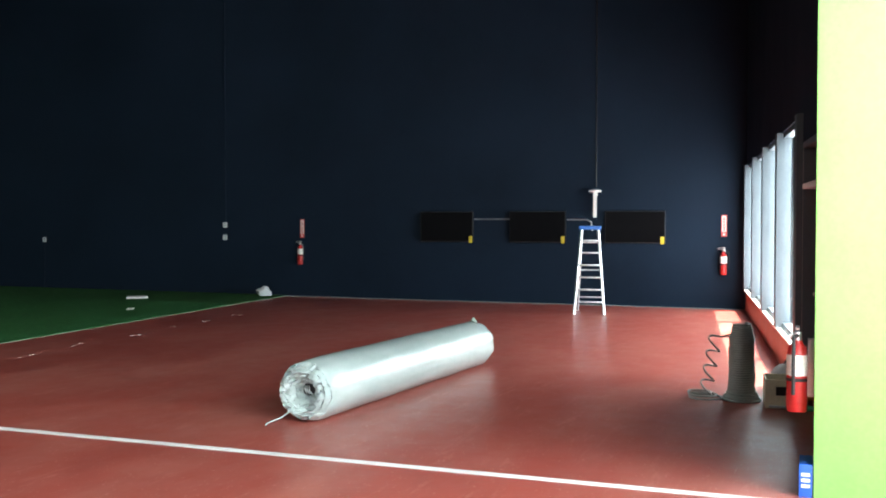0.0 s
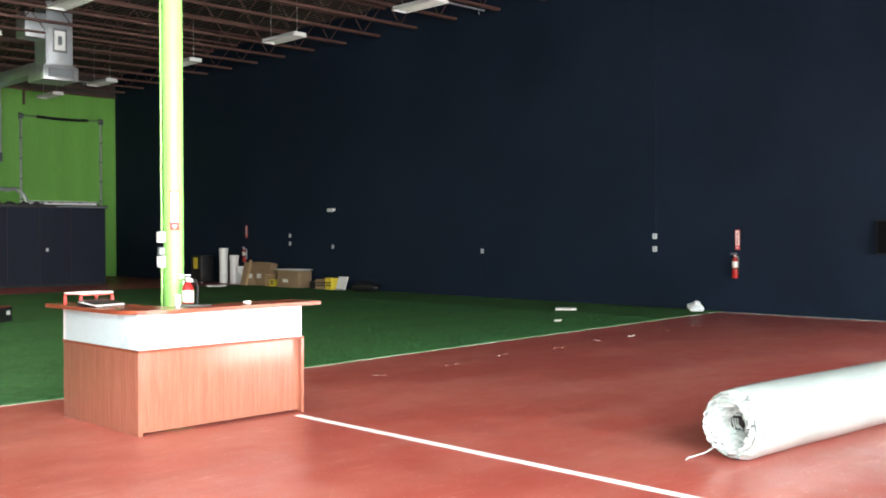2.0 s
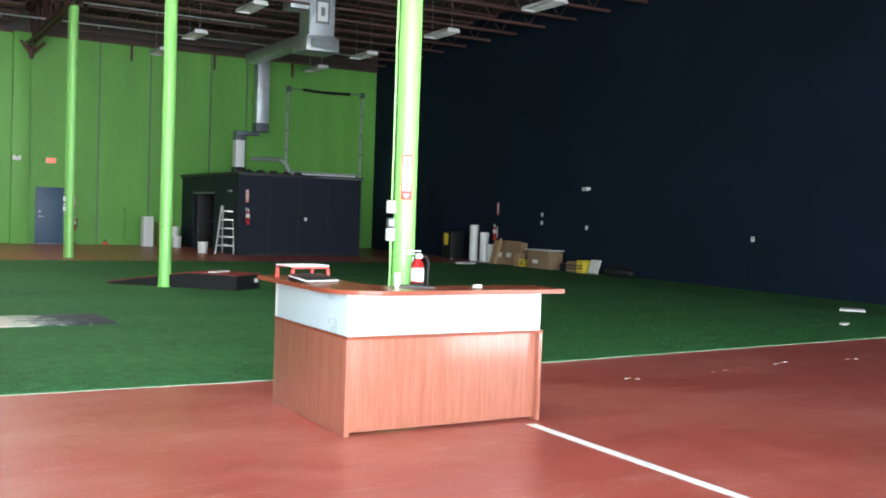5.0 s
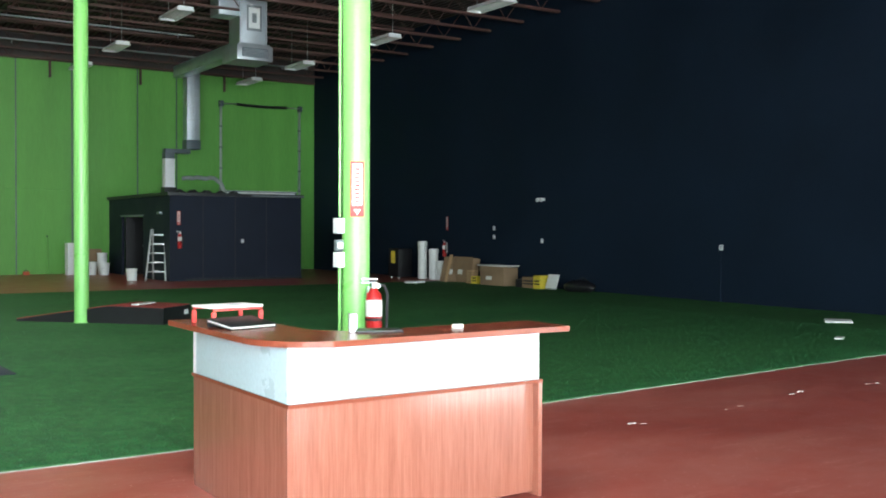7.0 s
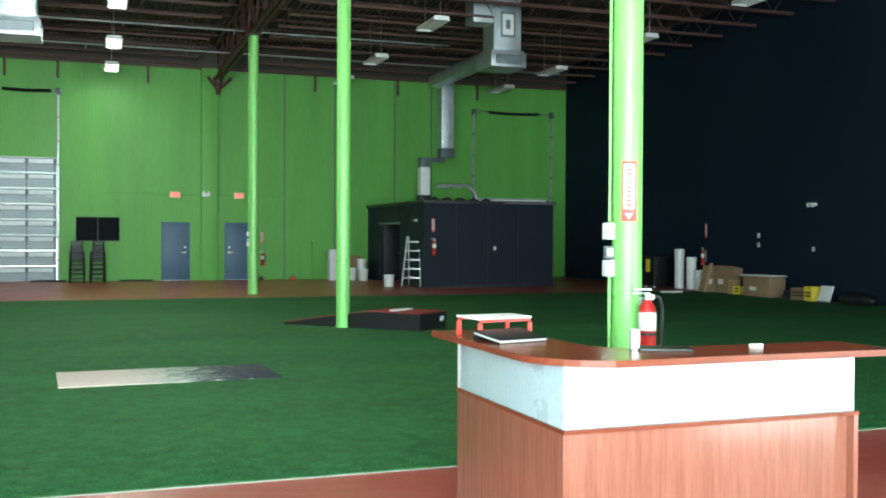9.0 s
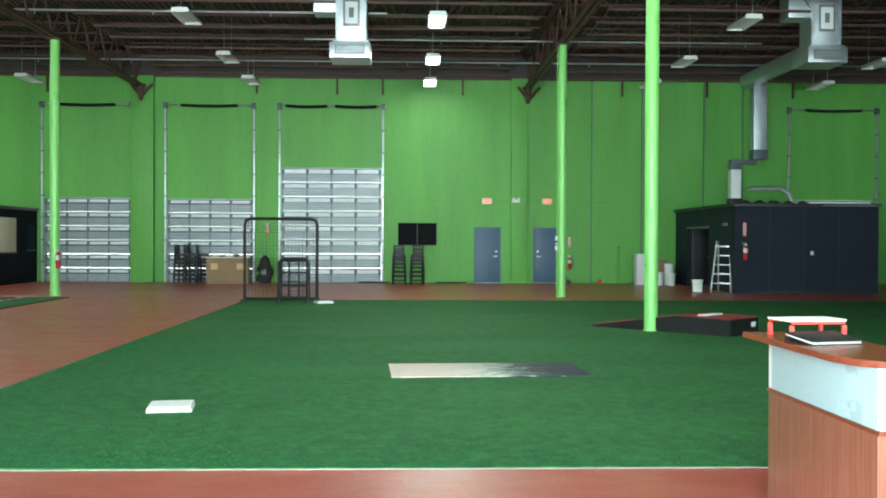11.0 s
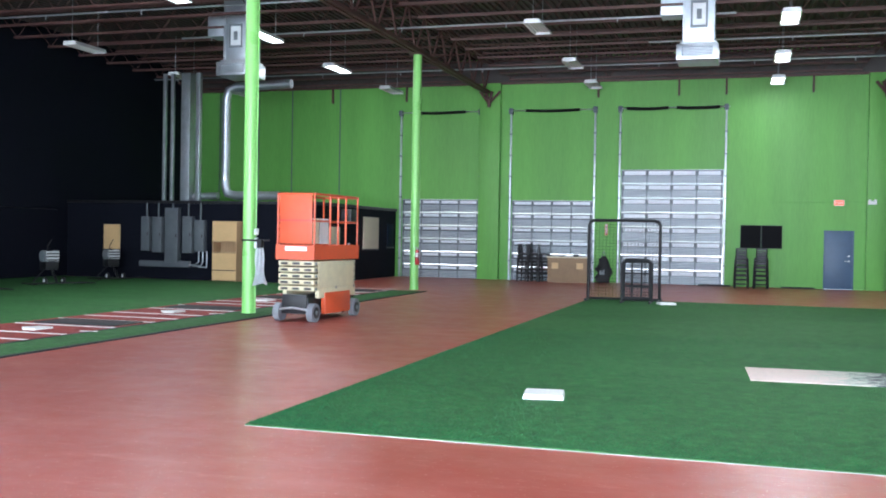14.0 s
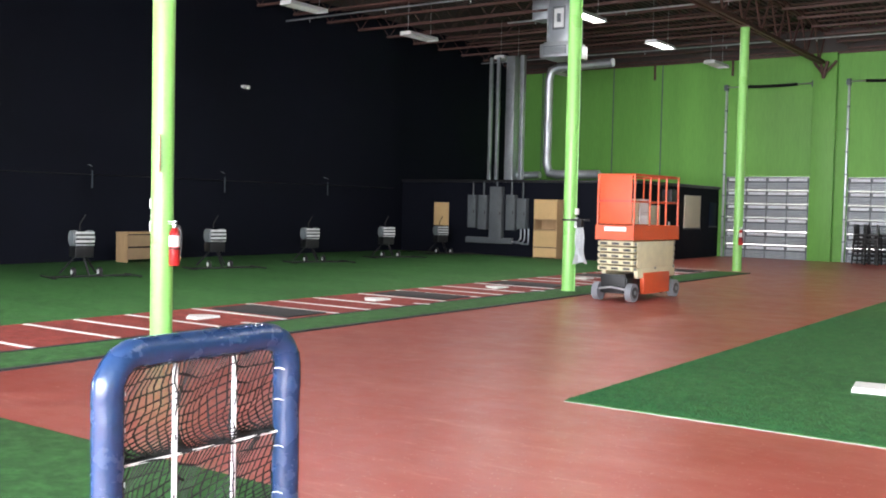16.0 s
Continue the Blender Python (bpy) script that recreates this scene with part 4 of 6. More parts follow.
# ---- booths ----
def booth_east():
    b = thing("equipment_booth", "low dark navy booth with an open doorway against the green wall", "booth", pose(0.2, 0, 0), kind="structure")
    x0, x1, y0, y1, h = 9.68, 14.05, 33.42, BACK_Y, 2.62
    part("front_panel", box_bm(x0, y0, 0, x1, y0 + 0.1, h), M["navy_booth"], b)
    part("end_panel", box_bm(x1 - 0.1, y0 + 0.1, 0, x1, y1, h), M["navy_booth"], b)
    bm = bmesh.new()
    box_into(bm, x0, y0 + 0.1, 0, x0 + 0.1, 36.1, h)
    box_into(bm, x0, 36.1, 2.03, x0 + 0.1, 38.6, h)
    box_into(bm, x0, 38.6, 0, x0 + 0.1, y1, h)
    part("side_panel", bm, M["navy_booth"], b)
    part("roof", box_bm(x0 - 0.08, y0 - 0.08, h, x1 + 0.06, y1, h + 0.1, 0.01), M["black"], b)
    part("base_trim", box_bm(x0 + 0.5, y0 - 0.02, 0, x1, y0, 0.07), M["black"], b)
    part("roof_light_strip", box_bm(12.2, 34.0, h + 0.1, 13.9, 34.08, h + 0.17), M["white"], b, "white strip on the roof edge")
    part("thermostat", box_bm(11.97, y0 - 0.025, 1.17, 12.06, y0, 1.28, 0.006), M["white"], b, "small white thermostat")
    part("wall_lamp", box_bm(x0 - 0.1, 34.1, 2.05, x0, 34.4, 2.13, 0.01), M["grey"], b, "small grey lamp beside the doorway")
    part("door_head", box_bm(x0 - 0.02, 36.05, 2.0, x0, 38.65, 2.06), M["grey"], b, "pale door head")
    part("coping", box_bm(x1 - 1.75, y0 - 0.095, h + 0.02, x1 + 0.07, y0 - 0.08, h + 0.06), M["grey"], b, "pale edge trim")
    for k in range(3):
        part("panel_joint", box_bm(x0 + 1.05 * (k + 1) - 0.01, y0 - 0.006, 0.05, x0 + 1.05 * (k + 1) + 0.01, y0, h), M["black"], b)
    dr = part("open_door", box_bm(x0 + 0.12, 38.5, 0.02, x0 + 1.0, 38.56, 2.0, 0.004), M["black"], b, "black door standing open")
    part("handle", tube_bm([(x0 + 0.8, 38.5, 1.0), (x0 + 0.8, 38.44, 1.0), (x0 + 0.68, 38.44, 1.0)], 0.012), M["alu"], dr)
    for k in range(3):
        pts = [(10.2 + 1.1 * k + 0.12 * q, 34.4 + 0.3 * k, h + 0.14 + 0.06 * math.sin(q * 1.7 + k)) for q in range(9)]
        part("roof_hose", tube_bm(pts, 0.05, 8), M["black"], b, "black hose lying on the roof")


booth_east()


def booth_west():
    b = thing("equipment_booth", "low black room with pale windows beside the overhead door", "booth", kind="structure")
    x1, y0, y1, h = -13.37, 32.6, BACK_Y, 2.55
    part("front_panel", box_bm(WEST_X, y0, 0, x1, y0 + 0.1, h), M["black_wall"], b)
    part("side_panel", box_bm(x1 - 0.1, y0 + 0.1, 0, x1, y1, h), M["black_wall"], b)
    part("roof", box_bm(WEST_X, y0 - 0.06, h, x1 + 0.06, y1, h + 0.1, 0.01), M["black"], b)
    for n_, y, w, z0, z1, mt in (("window_panel", 33.75, 1.5, 1.1, 1.86, "cream_panel"), ("window_panel", 37.46, 1.54, 1.1, 2.26, "cream_panel"), ("window_panel", 39.55, 0.7, 1.16, 2.04, "navy")):
        fr = part(n_, box_bm(x1, y - w / 2, z0, x1 + 0.03, y + w / 2, z1, 0.006), M[mt], b, "pale cream panel in the black wall" if mt != "navy" else "dark window in the black wall")
        part("frame_rail", box_bm(x1, y - w / 2 - 0.05, z0 - 0.05, x1 + 0.04, y + w / 2 + 0.05, z0, 0.004), M["black"], fr)
    part("board", box_bm(-21.3, y0 - 0.03, 0.98, -20.65, y0, 1.82, 0.004), M["tan"], b, "tan board fixed to the black wall")
    part("thermostat", box_bm(x1, 35.3, 1.2, x1 + 0.03, 35.4, 1.32), M["white"], b)


booth_west()


def electrical_panels():
    grp = "electrical panels"
    for x, w, z0, z1 in ((-19.55, 0.32, 0.95, 2.1), (-19.1, 0.36, 0.9, 2.1), (-18.55, 0.5, 0.55, 2.4), (-17.95, 0.36, 0.9, 2.12), (-17.5, 0.36, 0.95, 2.0)):
        t = thing("electrical_panel", "grey steel electrical cabinet on the black wall", "electrical panel", pose(x, 32.6, 0), grp)
        part("cabinet", box_bm(-w / 2, -0.2, z0, w / 2, 0, z1, 0.008), M["cabinet_grey"], t)
        d = part("cover", box_bm(-w / 2 + 0.02, -0.215, z0 + 0.02, w / 2 - 0.02, -0.2, z1 - 0.02, 0.006), M["cabinet_grey"], t)
        part("latch", box_bm(w / 2 - 0.07, -0.23, (z0 + z1) / 2 - 0.05, w / 2 - 0.04, -0.215, (z0 + z1) / 2 + 0.05), M["black"], d)
        part("conduit", cyl_bm((0, -0.1, z1), (0, -0.1, 2.56), 0.03, seg=10), M["cabinet_grey"], t)
    t = thing("conduit_run", "grey conduits under the electrical cabinets", "conduit")
    part("gutter", box_bm(-19.8, 32.44, 0.42, -17.9, 32.6, 0.62, 0.008), M["cabinet_grey"], t)
    for k in range(3):
        part("pipe", tube_bm([(-18.0 + 0.22 * k, 32.5, 0.5 - 0.03 * k), (-17.7 + 0.22 * k, 32.5, 0.5 - 0.03 * k), (-17.55 + 0.15 * k, 32.5, 0.62), (-17.55 + 0.15 * k, 32.5, 0.97)], 0.025, 8), M["galv"], t)


electrical_panels()


def tan_cabinet(x, y, w, d, h):
    t = thing("storage_cabinet", "tall unfinished tan wooden cabinet with an open shelf", "cabinet", pose(x, y, 0))
    for s in (-w / 2, w / 2 - 0.03):
        part("side", box_bm(s, -d / 2, 0, s + 0.03, d / 2, h), M["pallet"], t)
    part("back", box_bm(-w / 2 + 0.03, d / 2 - 0.02, 0, w / 2 - 0.03, d / 2, h), M["pallet"], t)
    for z in (0.05, 0.95, 1.28, h - 0.03):
        part("shelf", box_bm(-w / 2 + 0.03, -d / 2 + 0.01, z, w / 2 - 0.03, d / 2 - 0.02, z + 0.025), M["pallet"], t)
    part("lower_door", box_bm(-w / 2 + 0.01, -d / 2 - 0.02, 0.06, w / 2 - 0.01, -d / 2, 0.93), M["tan"], t)
    part("upper_door", box_bm(-w / 2 + 0.01, -d / 2 - 0.02, 1.32, w / 2 - 0.01, -d / 2, h - 0.02), M["tan"], t)
    part("rail", box_bm(-w / 2, -d / 2 - 0.022, 0.36, w / 2, -d / 2 - 0.02, 0.39), M["rubber"], t)


tan_cabinet(-16.35, 32.3, 0.88, 0.5, 1.98)


# ---- reception desk ----
def desk():
    t = thing("reception_desk", "L-shaped cherry laminate reception desk with white upper panels", "reception desk", pose(2.31, 8.31, 0, rz=0.6))
    W, D, lo, hi = 1.66, 1.38, 0.705, 1.0
    part("front_panel", box_bm(0.03, 0.03, 0.02, W - 0.03, 0.06, lo - 0.02, 0.003), M["laminate"], t)
    part("side_panel", box_bm(0.0, 0.0, 0.0, 0.03, D, lo - 0.02, 0.003), M["laminate"], t)
    part("end_panel", box_bm(W - 0.03, -0.02, 0.0, W, 0.62, lo, 0.003), M["laminate"], t)
    part("back_end_panel", box_bm(0.03, D - 0.03, 0.0, 0.62, D, lo, 0.003), M["laminate"], t)
    part("corner_post", box_bm(-0.012, -0.012, 0.0, 0.03, 0.0, lo, 0.003), M["laminate"], t)
    bm = bmesh.new()
    box_into(bm, -0.012, -0.025, lo - 0.02, W, 0.65, lo)
    box_into(bm, -0.012, 0.65, lo - 0.02, 0.64, D, lo)
    part("work_ledge", bm, M["laminate_top"], t, "dark cherry ledge", None)
    part("upper_panel_front", box_bm(0.02, 0.0, lo, W - 0.06, 0.025, hi, 0.003), M["panel_white"], t, "frosted white panel")
    part("upper_panel_side", box_bm(-0.005, 0.005, lo, 0.02, D - 0.06, hi, 0.003), M["panel_white"], t, "frosted white panel")
    for xx, yy in ((W - 0.06, 0.0), (-0.005, D - 0.06)):
        part("upper_post", box_bm(xx, yy, lo, xx + 0.05, yy + 0.05, hi, 0.004), M["white"], t, "white end post")
    part("trim_strip", box_bm(0.0, -0.012, lo, W - 0.02, 0.0, lo + 0.018, 0.002), M["alu"], t, "thin aluminium strip")
    # the transaction top with a rounded inner corner
    bm = bmesh.new()
    out = [(-0.14, D + 0.06), (-0.14, 0.25)]
    for k in range(9):
        a = math.pi + k * math.pi / 16
        out.append((0.26 + 0.40 * math.cos(a), 0.25 + 0.40 * math.sin(a)))
    out += [(W + 0.10, -0.15), (W + 0.10, 0.26), (0.62, 0.26)]
    for k in range(5):
        a = -math.pi / 2 - k * math.pi / 8
        out.append((0.62 + 0.28 * math.cos(a), 0.54 + 0.28 * math.sin(a)))
    out += [(0.34, D + 0.06)]
    v = [bm.verts.new((px, py, hi)) for px, py in out]
    f = bm.faces.new(v)
    r = bmesh.ops.extrude_face_region(bm, geom=[f])
    bmesh.ops.translate(bm, vec=(0, 0, 0.032), verts=[g for g in r["geom"] if isinstance(g, bmesh.types.BMVert)])
    part("counter_top", bm, M["laminate_top"], t, "dark cherry counter top with pale edge", None)


desk()
DESK = pose(2.31, 8.31, 0, rz=0.6)
TOP = 1.033


def desk_items():
    t = thing("binder", "black binder with white pages lying on the desk", "binder", DESK @ pose(0.1, 0.66, TOP, rz=14))
    tilt = Matrix.Rotation(radians(7), 4, "X")
    for n_, z0, z1, inset, mt in (("cover", 0.0, 0.005, 0.0, "black"), ("page_block", 0.005, 0.016, 0.008, "paper"), ("top_cover", 0.016, 0.022, 0.0, "black")):
        bm = box_bm(-0.16 + inset, inset, z0, 0.16 - inset, 0.25 - inset, z1, 0.002)
        bmesh.ops.transform(bm, matrix=tilt, verts=bm.verts)
        part(n_, bm, M[mt], t)
    part("spine", box_bm(-0.155, 0.225, 0.0, 0.155, 0.243, 0.026, 0.004), M["black"], t)
    t = thing("laptop", "small black tablet leaning open on the desk", "tablet", DESK @ pose(0.62, 0.16, TOP, rz=-20))
    part("base", box_bm(-0.13, -0.08, 0, 0.13, 0.08, 0.012, 0.003), M["black"], t)
    part("stand", box_bm(-0.16, -0.02, 0, -0.12, 0.05, 0.1, 0.004), M["white"], t)
    p = part("business_card_stack", box_bm(-0.03, -0.02, 0, 0.03, 0.02, 0.02), M["paper"])
    p.matrix_basis = DESK @ pose(1.12, 0.1, TOP, rz=15)
    tagged(p, "small stack of white cards on the desk", "cards")
    t = thing("riser_tray", "small pale slatted tray on red legs standing on the desk", "tray", DESK @ pose(0.12, 1.12, TOP, rz=8))
    for k in range(4):
        part("slat", box_bm(-0.18, -0.115 + 0.06 * k, 0.095, 0.18, -0.065 + 0.06 * k, 0.107, 0.003), M["paper"], t, "pale slat")
    for sy in (-0.12, 0.12):
        part("side_rail", box_bm(-0.165, sy - 0.006, 0.080, 0.165, sy + 0.006, 0.094, 0.002), M["sign_red"], t)
    for sx in (-1, 1):
        for sy in (-1, 1):
            part("leg", box_bm(sx * 0.16 - 0.014, sy * 0.12 - 0.007, 0.0, sx * 0.16 + 0.014, sy * 0.12 + 0.007, 0.075, 0.002), M["sign_red"], t, "red leg")


desk_items()


# ---- fire extinguishers and signs ----
def extinguisher(at, group="fire extinguishers", label="red fire extinguisher with a white label on a wall bracket"):
    t = thing("fire_extinguisher", label, "fire extinguisher", at, group)
    part("cylinder", lathe_bm([(0.0, 0.0), (0.058, 0.004), (0.064, 0.02), (0.064, 0.36), (0.056, 0.405), (0.034, 0.43), (0.03, 0.45)], 20), M["red"], t)
    part("label", lathe_bm([(0.0655, 0.23), (0.0657, 0.235), (0.0657, 0.355), (0.0655, 0.36)], 20), M["paper"], t, "white paper label")
    part("strap", lathe_bm([(0.0655, 0.195), (0.067, 0.197), (0.067, 0.213), (0.0655, 0.215)], 20), M["rubber"], t, "dark strap")
    v = part("valve", cyl_bm((0, 0, 0.45), (0, 0, 0.5), 0.025), M["alu"], t, "silver valve")
    part("handle", box_bm(-0.1, -0.012, 0.515, 0.03, 0.012, 0.53, 0.003), M["alu"], v)
    part("lever", box_bm(-0.11, -0.012, 0.49, 0.0, 0.012, 0.5, 0.003), M["alu"], v)
    part("gauge", cyl_bm((0.02, -0.02, 0.47), (0.02, -0.045, 0.47), 0.02), M["white"], v)
    part("hose", tube_bm([(0.02, 0, 0.48), (0.08, -0.02, 0.47), (0.105, -0.02, 0.40), (0.1, -0.02, 0.2), (0.095, -0.02, 0.12)], 0.012), M["rubber"], t, "black hose")
    part("bracket", box_bm(-0.03, 0.06, 0.1, 0.03, 0.1, 0.46, 0.003), M["galv"], t)


def vertical_sign(at, h=0.42, w=0.11):
    t = thing("extinguisher_sign", "narrow red and white vertical sign above the extinguisher", "sign", at, "extinguisher signs")
    part("plate", box_bm(-w / 2, -0.006, 0, w / 2, 0, h, 0.002), M["sign_red"], t)
    part("panel", box_bm(-w / 2 + 0.015, -0.009, 0.09, w / 2 - 0.015, -0.006, h - 0.02), M["paper"], t, "white panel")
    for k in range(9):
        z = 0.11 + k * (h - 0.15) / 9
        part("letter_bar", box_bm(-0.02, -0.011, z, 0.02, -0.009, z + 0.018), M["sign_red"], t)
    bm = bmesh.new()
    v = [bm.verts.new(p) for p in ((-0.03, -0.011, 0.06), (0.03, -0.011, 0.06), (0, -0.011, 0.015), (-0.03, -0.007, 0.06), (0.03, -0.007, 0.06), (0, -0.007, 0.015))]
    bm.faces.new(v[:3]), bm.faces.new(v[3:]), bm.faces.new((v[0], v[1], v[4], v[3])), bm.faces.new((v[1], v[2], v[5], v[4])), bm.faces.new((v[2], v[0], v[3], v[5]))
    part("arrow", bm, M["paper"], t)


EAST = -90  # turn for things that hang on the east wall and face west
for y, zs, ze in ((2.1, 1.40, 0.66), (11.36, 1.32, 0.72)):
    vertical_sign(pose(east_x(y) - 0.001, y, zs, rz=EAST))
    extinguisher(pose(east_x(y) - 0.1, y, ze, rz=EAST))
vertical_sign(pose(east_x(30.2) - 0.001, 30.2, 1.6, rz=EAST))
extinguisher(pose(east_x(30.2) - 0.1, 30.2, 0.75, rz=EAST))
vertical_sign(pose(5.95, BACK_Y - 0.001, 1.3))
extinguisher(pose(5.95, BACK_Y - 0.1, 0.5))
vertical_sign(pose(10.16, 33.419, 1.72))
extinguisher(pose(10.16, 33.32, 1.0))
# on the columns
vertical_sign(pose(3.945, 10.597, 1.70, rz=-25), 0.44, 0.11)
extinguisher(pose(4.03, 10.475, 0.69, rz=-10), label="red fire extinguisher strapped to the green column")
vertical_sign(pose(-9.47, 10.565, 2.0, rz=-35), 0.44, 0.11)
extinguisher(pose(-9.38, 10.72, 0.90, rz=20), label="red fire extinguisher strapped to the green column")
extinguisher(pose(-9.43, 31.1, 0.75, rz=-35), label="red fire extinguisher strapped to the green column")


def column_boxes(x, y, side):
    for z, w, h, mt in ((1.57, 0.08, 0.12, "white"), (1.43, 0.045, 0.09, "grey"), (1.30, 0.08, 0.12, "white")):
        b = thing("junction_box", "small white electrical box on the green column", "electrical box", pose(x, y, z), "column boxes")
        part("box", box_bm(min(side * 0.12, side * 0.185), -w / 2, 0, max(side * 0.12, side * 0.185), w / 2, h, 0.005), M[mt], b)
        part("cover", box_bm(-0.024 + side * 0.153, -w / 2 - 0.008, 0.02, 0.024 + side * 0.153, -w / 2, h - 0.02, 0.002), M["off_white"], b)
    structure("conduit", tube_bm([(x + side * 0.145, y, 0.0), (x + side * 0.145, y, 1.3)], 0.013), M["lime"], "thin painted conduit on the column", "conduit")
    structure("conduit", tube_bm([(x + side * 0.145, y, 1.7), (x + side * 0.145, y, 6.95)], 0.011), M["lime"], "thin painted conduit on the column", "conduit")


column_boxes(3.99, 10.7, -1)
column_boxes(-9.58, 10.7, -1)
column_boxes(-9.58, 20.98, 1)
column_boxes(4.32, 31.28, -1)


# ---- east wall: televisions, ladder, outlets, camera ----
def television(at, w=1.27, h=0.72, yellow=True, group="wall televisions", label="black flat television on the navy wall"):
    t = thing("television", label, "television", at, group)
    part("case", box_bm(-w / 2, -0.1, -h / 2, w / 2, -0.05, h / 2, 0.008), M["black"], t)
    part("screen", box_bm(-w / 2 + 0.015, -0.103, -h / 2 + 0.02, w / 2 - 0.015, -0.1, h / 2 - 0.015), M["screen"], t, "dark switched-off screen")
    part("wall_mount", box_bm(-0.2, -0.05, -0.15, 0.2, 0, 0.15), M["black"], t)
    if yellow:
        part("energy_tag", box_bm(w / 2 - 0.09, -0.108, -h / 2 - 0.02, w / 2 - 0.02, -0.103, -h / 2 + 0.13), M["yellow"], t, "yellow energy tag")


for y in (7.80, 5.81, 3.81):
    television(pose(WALL_X - 0.001, y, 1.58, rz=EAST), 1.19, 0.64)
for dx in (-0.355, 0.355):
    television(pose(0.36 + dx, BACK_Y - 0.001, 1.78), 0.70, 0.82, False, "screens above the stools", "black screen, one of two side by side on the green wall")
cable = thing("wall_cable", "grey conduit between the televisions on the navy wall", "conduit")
part("run", tube_bm([(WALL_X - 0.03, 7.2, 1.74), (WALL_X - 0.03, 6.4, 1.74)], 0.015), M["galv"], cable)
part("run", tube_bm([(WALL_X - 0.03, 5.2, 1.73), (WALL_X - 0.03, 4.8, 1.73), (WALL_X - 0.03, 4.7, 1.68), (WALL_X - 0.03, 4.68, 1.5)], 0.015), M["galv"], cable)
part("drop", tube_bm([(WALL_X - 0.03, 4.6, 7.3), (WALL_X - 0.03, 4.6, 2.38)], 0.012), M["black"], cable, "dark cable from the roof")
ap = thing("access_point", "white dome access point on a bracket on the navy wall", "access point", pose(WALL_X, 4.6, 2.27))
part("dome", lathe_bm([(0.0, 0.0), (0.12, 0.01), (0.14, 0.035), (0.10, 0.06), (0.02, 0.07)], 20), M["white_gloss"], ap).matrix_basis = pose(-0.16, 0, 0)
part("arm", box_bm(-0.2, -0.03, -0.5, -0.12, 0.03, 0.0, 0.004), M["off_white"], ap, "pale downpipe bracket")
part("wall_plate", box_bm(-0.12, -0.03, -0.06, 0.0, 0.03, 0.0, 0.004), M["off_white"], ap)


def step_ladder(at, h=1.85, group=""):
    t = thing("step_ladder", "silver aluminium step ladder with a blue top cap, standing open", "ladder", at, group)
    w0, w1, d = 0.27, 0.15, 0.42
    for s in (-1, 1):
        part("front_rail", tube_bm([(s * w0, -d, 0), (s * w1, -0.06, h)], 0.028, 6), M["alu"], t)
        part("rear_rail", tube_bm([(s * w0 * 0.9, d, 0), (s * w1, 0.06, h)], 0.022, 6), M["alu"], t)
        part("spreader", tube_bm([(s * (w0 + w1) / 2, -d * 0.5, h * 0.5), (s * (w0 + w1) / 2 * 0.95, d * 0.5, h * 0.5)], 0.01, 6), M["galv"], t)
    n = 6
    for k in range(1, n + 1):
        f = k / (n + 1)
        w = w0 + (w1 - w0) * f
        yy = -d + (d - 0.06) * f
        part("step", box_bm(-w, yy - 0.04, h * f - 0.015, w, yy + 0.05, h * f + 0.015, 0.003), M["alu"], t)
    for k in (1, 3, 5):
        f = k / 6
        w = (w0 + (w1 - w0) * f) * 0.93
        yy = d + (0.06 - d) * f
        part("brace", box_bm(-w, yy - 0.01, h * f - 0.012, w, yy + 0.01, h * f + 0.012), M["alu"], t)
    part("top_cap", box_bm(-w1 - 0.05, -0.12, h - 0.02, w1 + 0.05, 0.12, h + 0.05, 0.012), M["blue_top"], t, "blue plastic top")


step_ladder(pose(15.75, 4.36, 0, rz=-80), 1.56)


def combination_ladder(at, h=1.58):
    t = thing("folding_ladder", "silver folding ladder standing open by the booth doorway", "ladder", at)
    for q, dy, lean in ((0, -0.4, 0.02), (1, 0.4, -0.02)):
        for s in (-1, 1):
            part("rail", tube_bm([(s * (0.3 - 0.05 * q), dy, 0), (s * (0.2 - 0.02 * q), dy * 0.12, h)], 0.03, 6), M["alu"], t)
        for k in range(1, 6):
            f = k / 5.6
            w = (0.3 - 0.05 * q) * (1 - f) + 0.2 * f
            part("rung", box_bm(-w, dy * (1 - 0.88 * f) - 0.03, h * f - 0.02, w, dy * (1 - 0.88 * f) + 0.03, h * f + 0.02, 0.004), M["alu"], t)
    for s in (-1, 1):
        part("hinge", cyl_bm((s * 0.18, 0, h), (s * 0.24, 0, h), 0.06), M["black"], t)


combination_ladder(pose(9.78, 34.2, 0, rz=-30))
for y, z in ((13.42, 1.55), (13.42, 1.26), (18.83, 1.17), (27.6, 1.6), (27.6, 1.34), (25.3, 1.25)):
    o = thing("wall_outlet", "white outlet plate on the navy wall", "outlet", pose(east_x(y), y, z, rz=EAST), "wall outlets")
    part("plate", box_bm(-0.055, -0.012, 0, 0.055, 0, 0.12, 0.004), M["white"], o)
    for zz in (0.03, 0.075):
        part("socket", box_bm(-0.02, -0.015, zz, 0.02, -0.012, zz + 0.022), M["grey"], o)
structure("conduit", tube_bm([(east_x(13.4) - 0.015, 13.4, 7.3), (east_x(13.4) - 0.015, 13.4, 1.7)], 0.015), M["navy"], "navy painted conduit on the wall", "conduit")
structure("conduit", tube_bm([(east_x(18.83) - 0.015, 18.83, 1.17), (east_x(18.83) - 0.015, 18.83, 0.0)], 0.015), M["navy"], "navy painted conduit on the wall", "conduit")
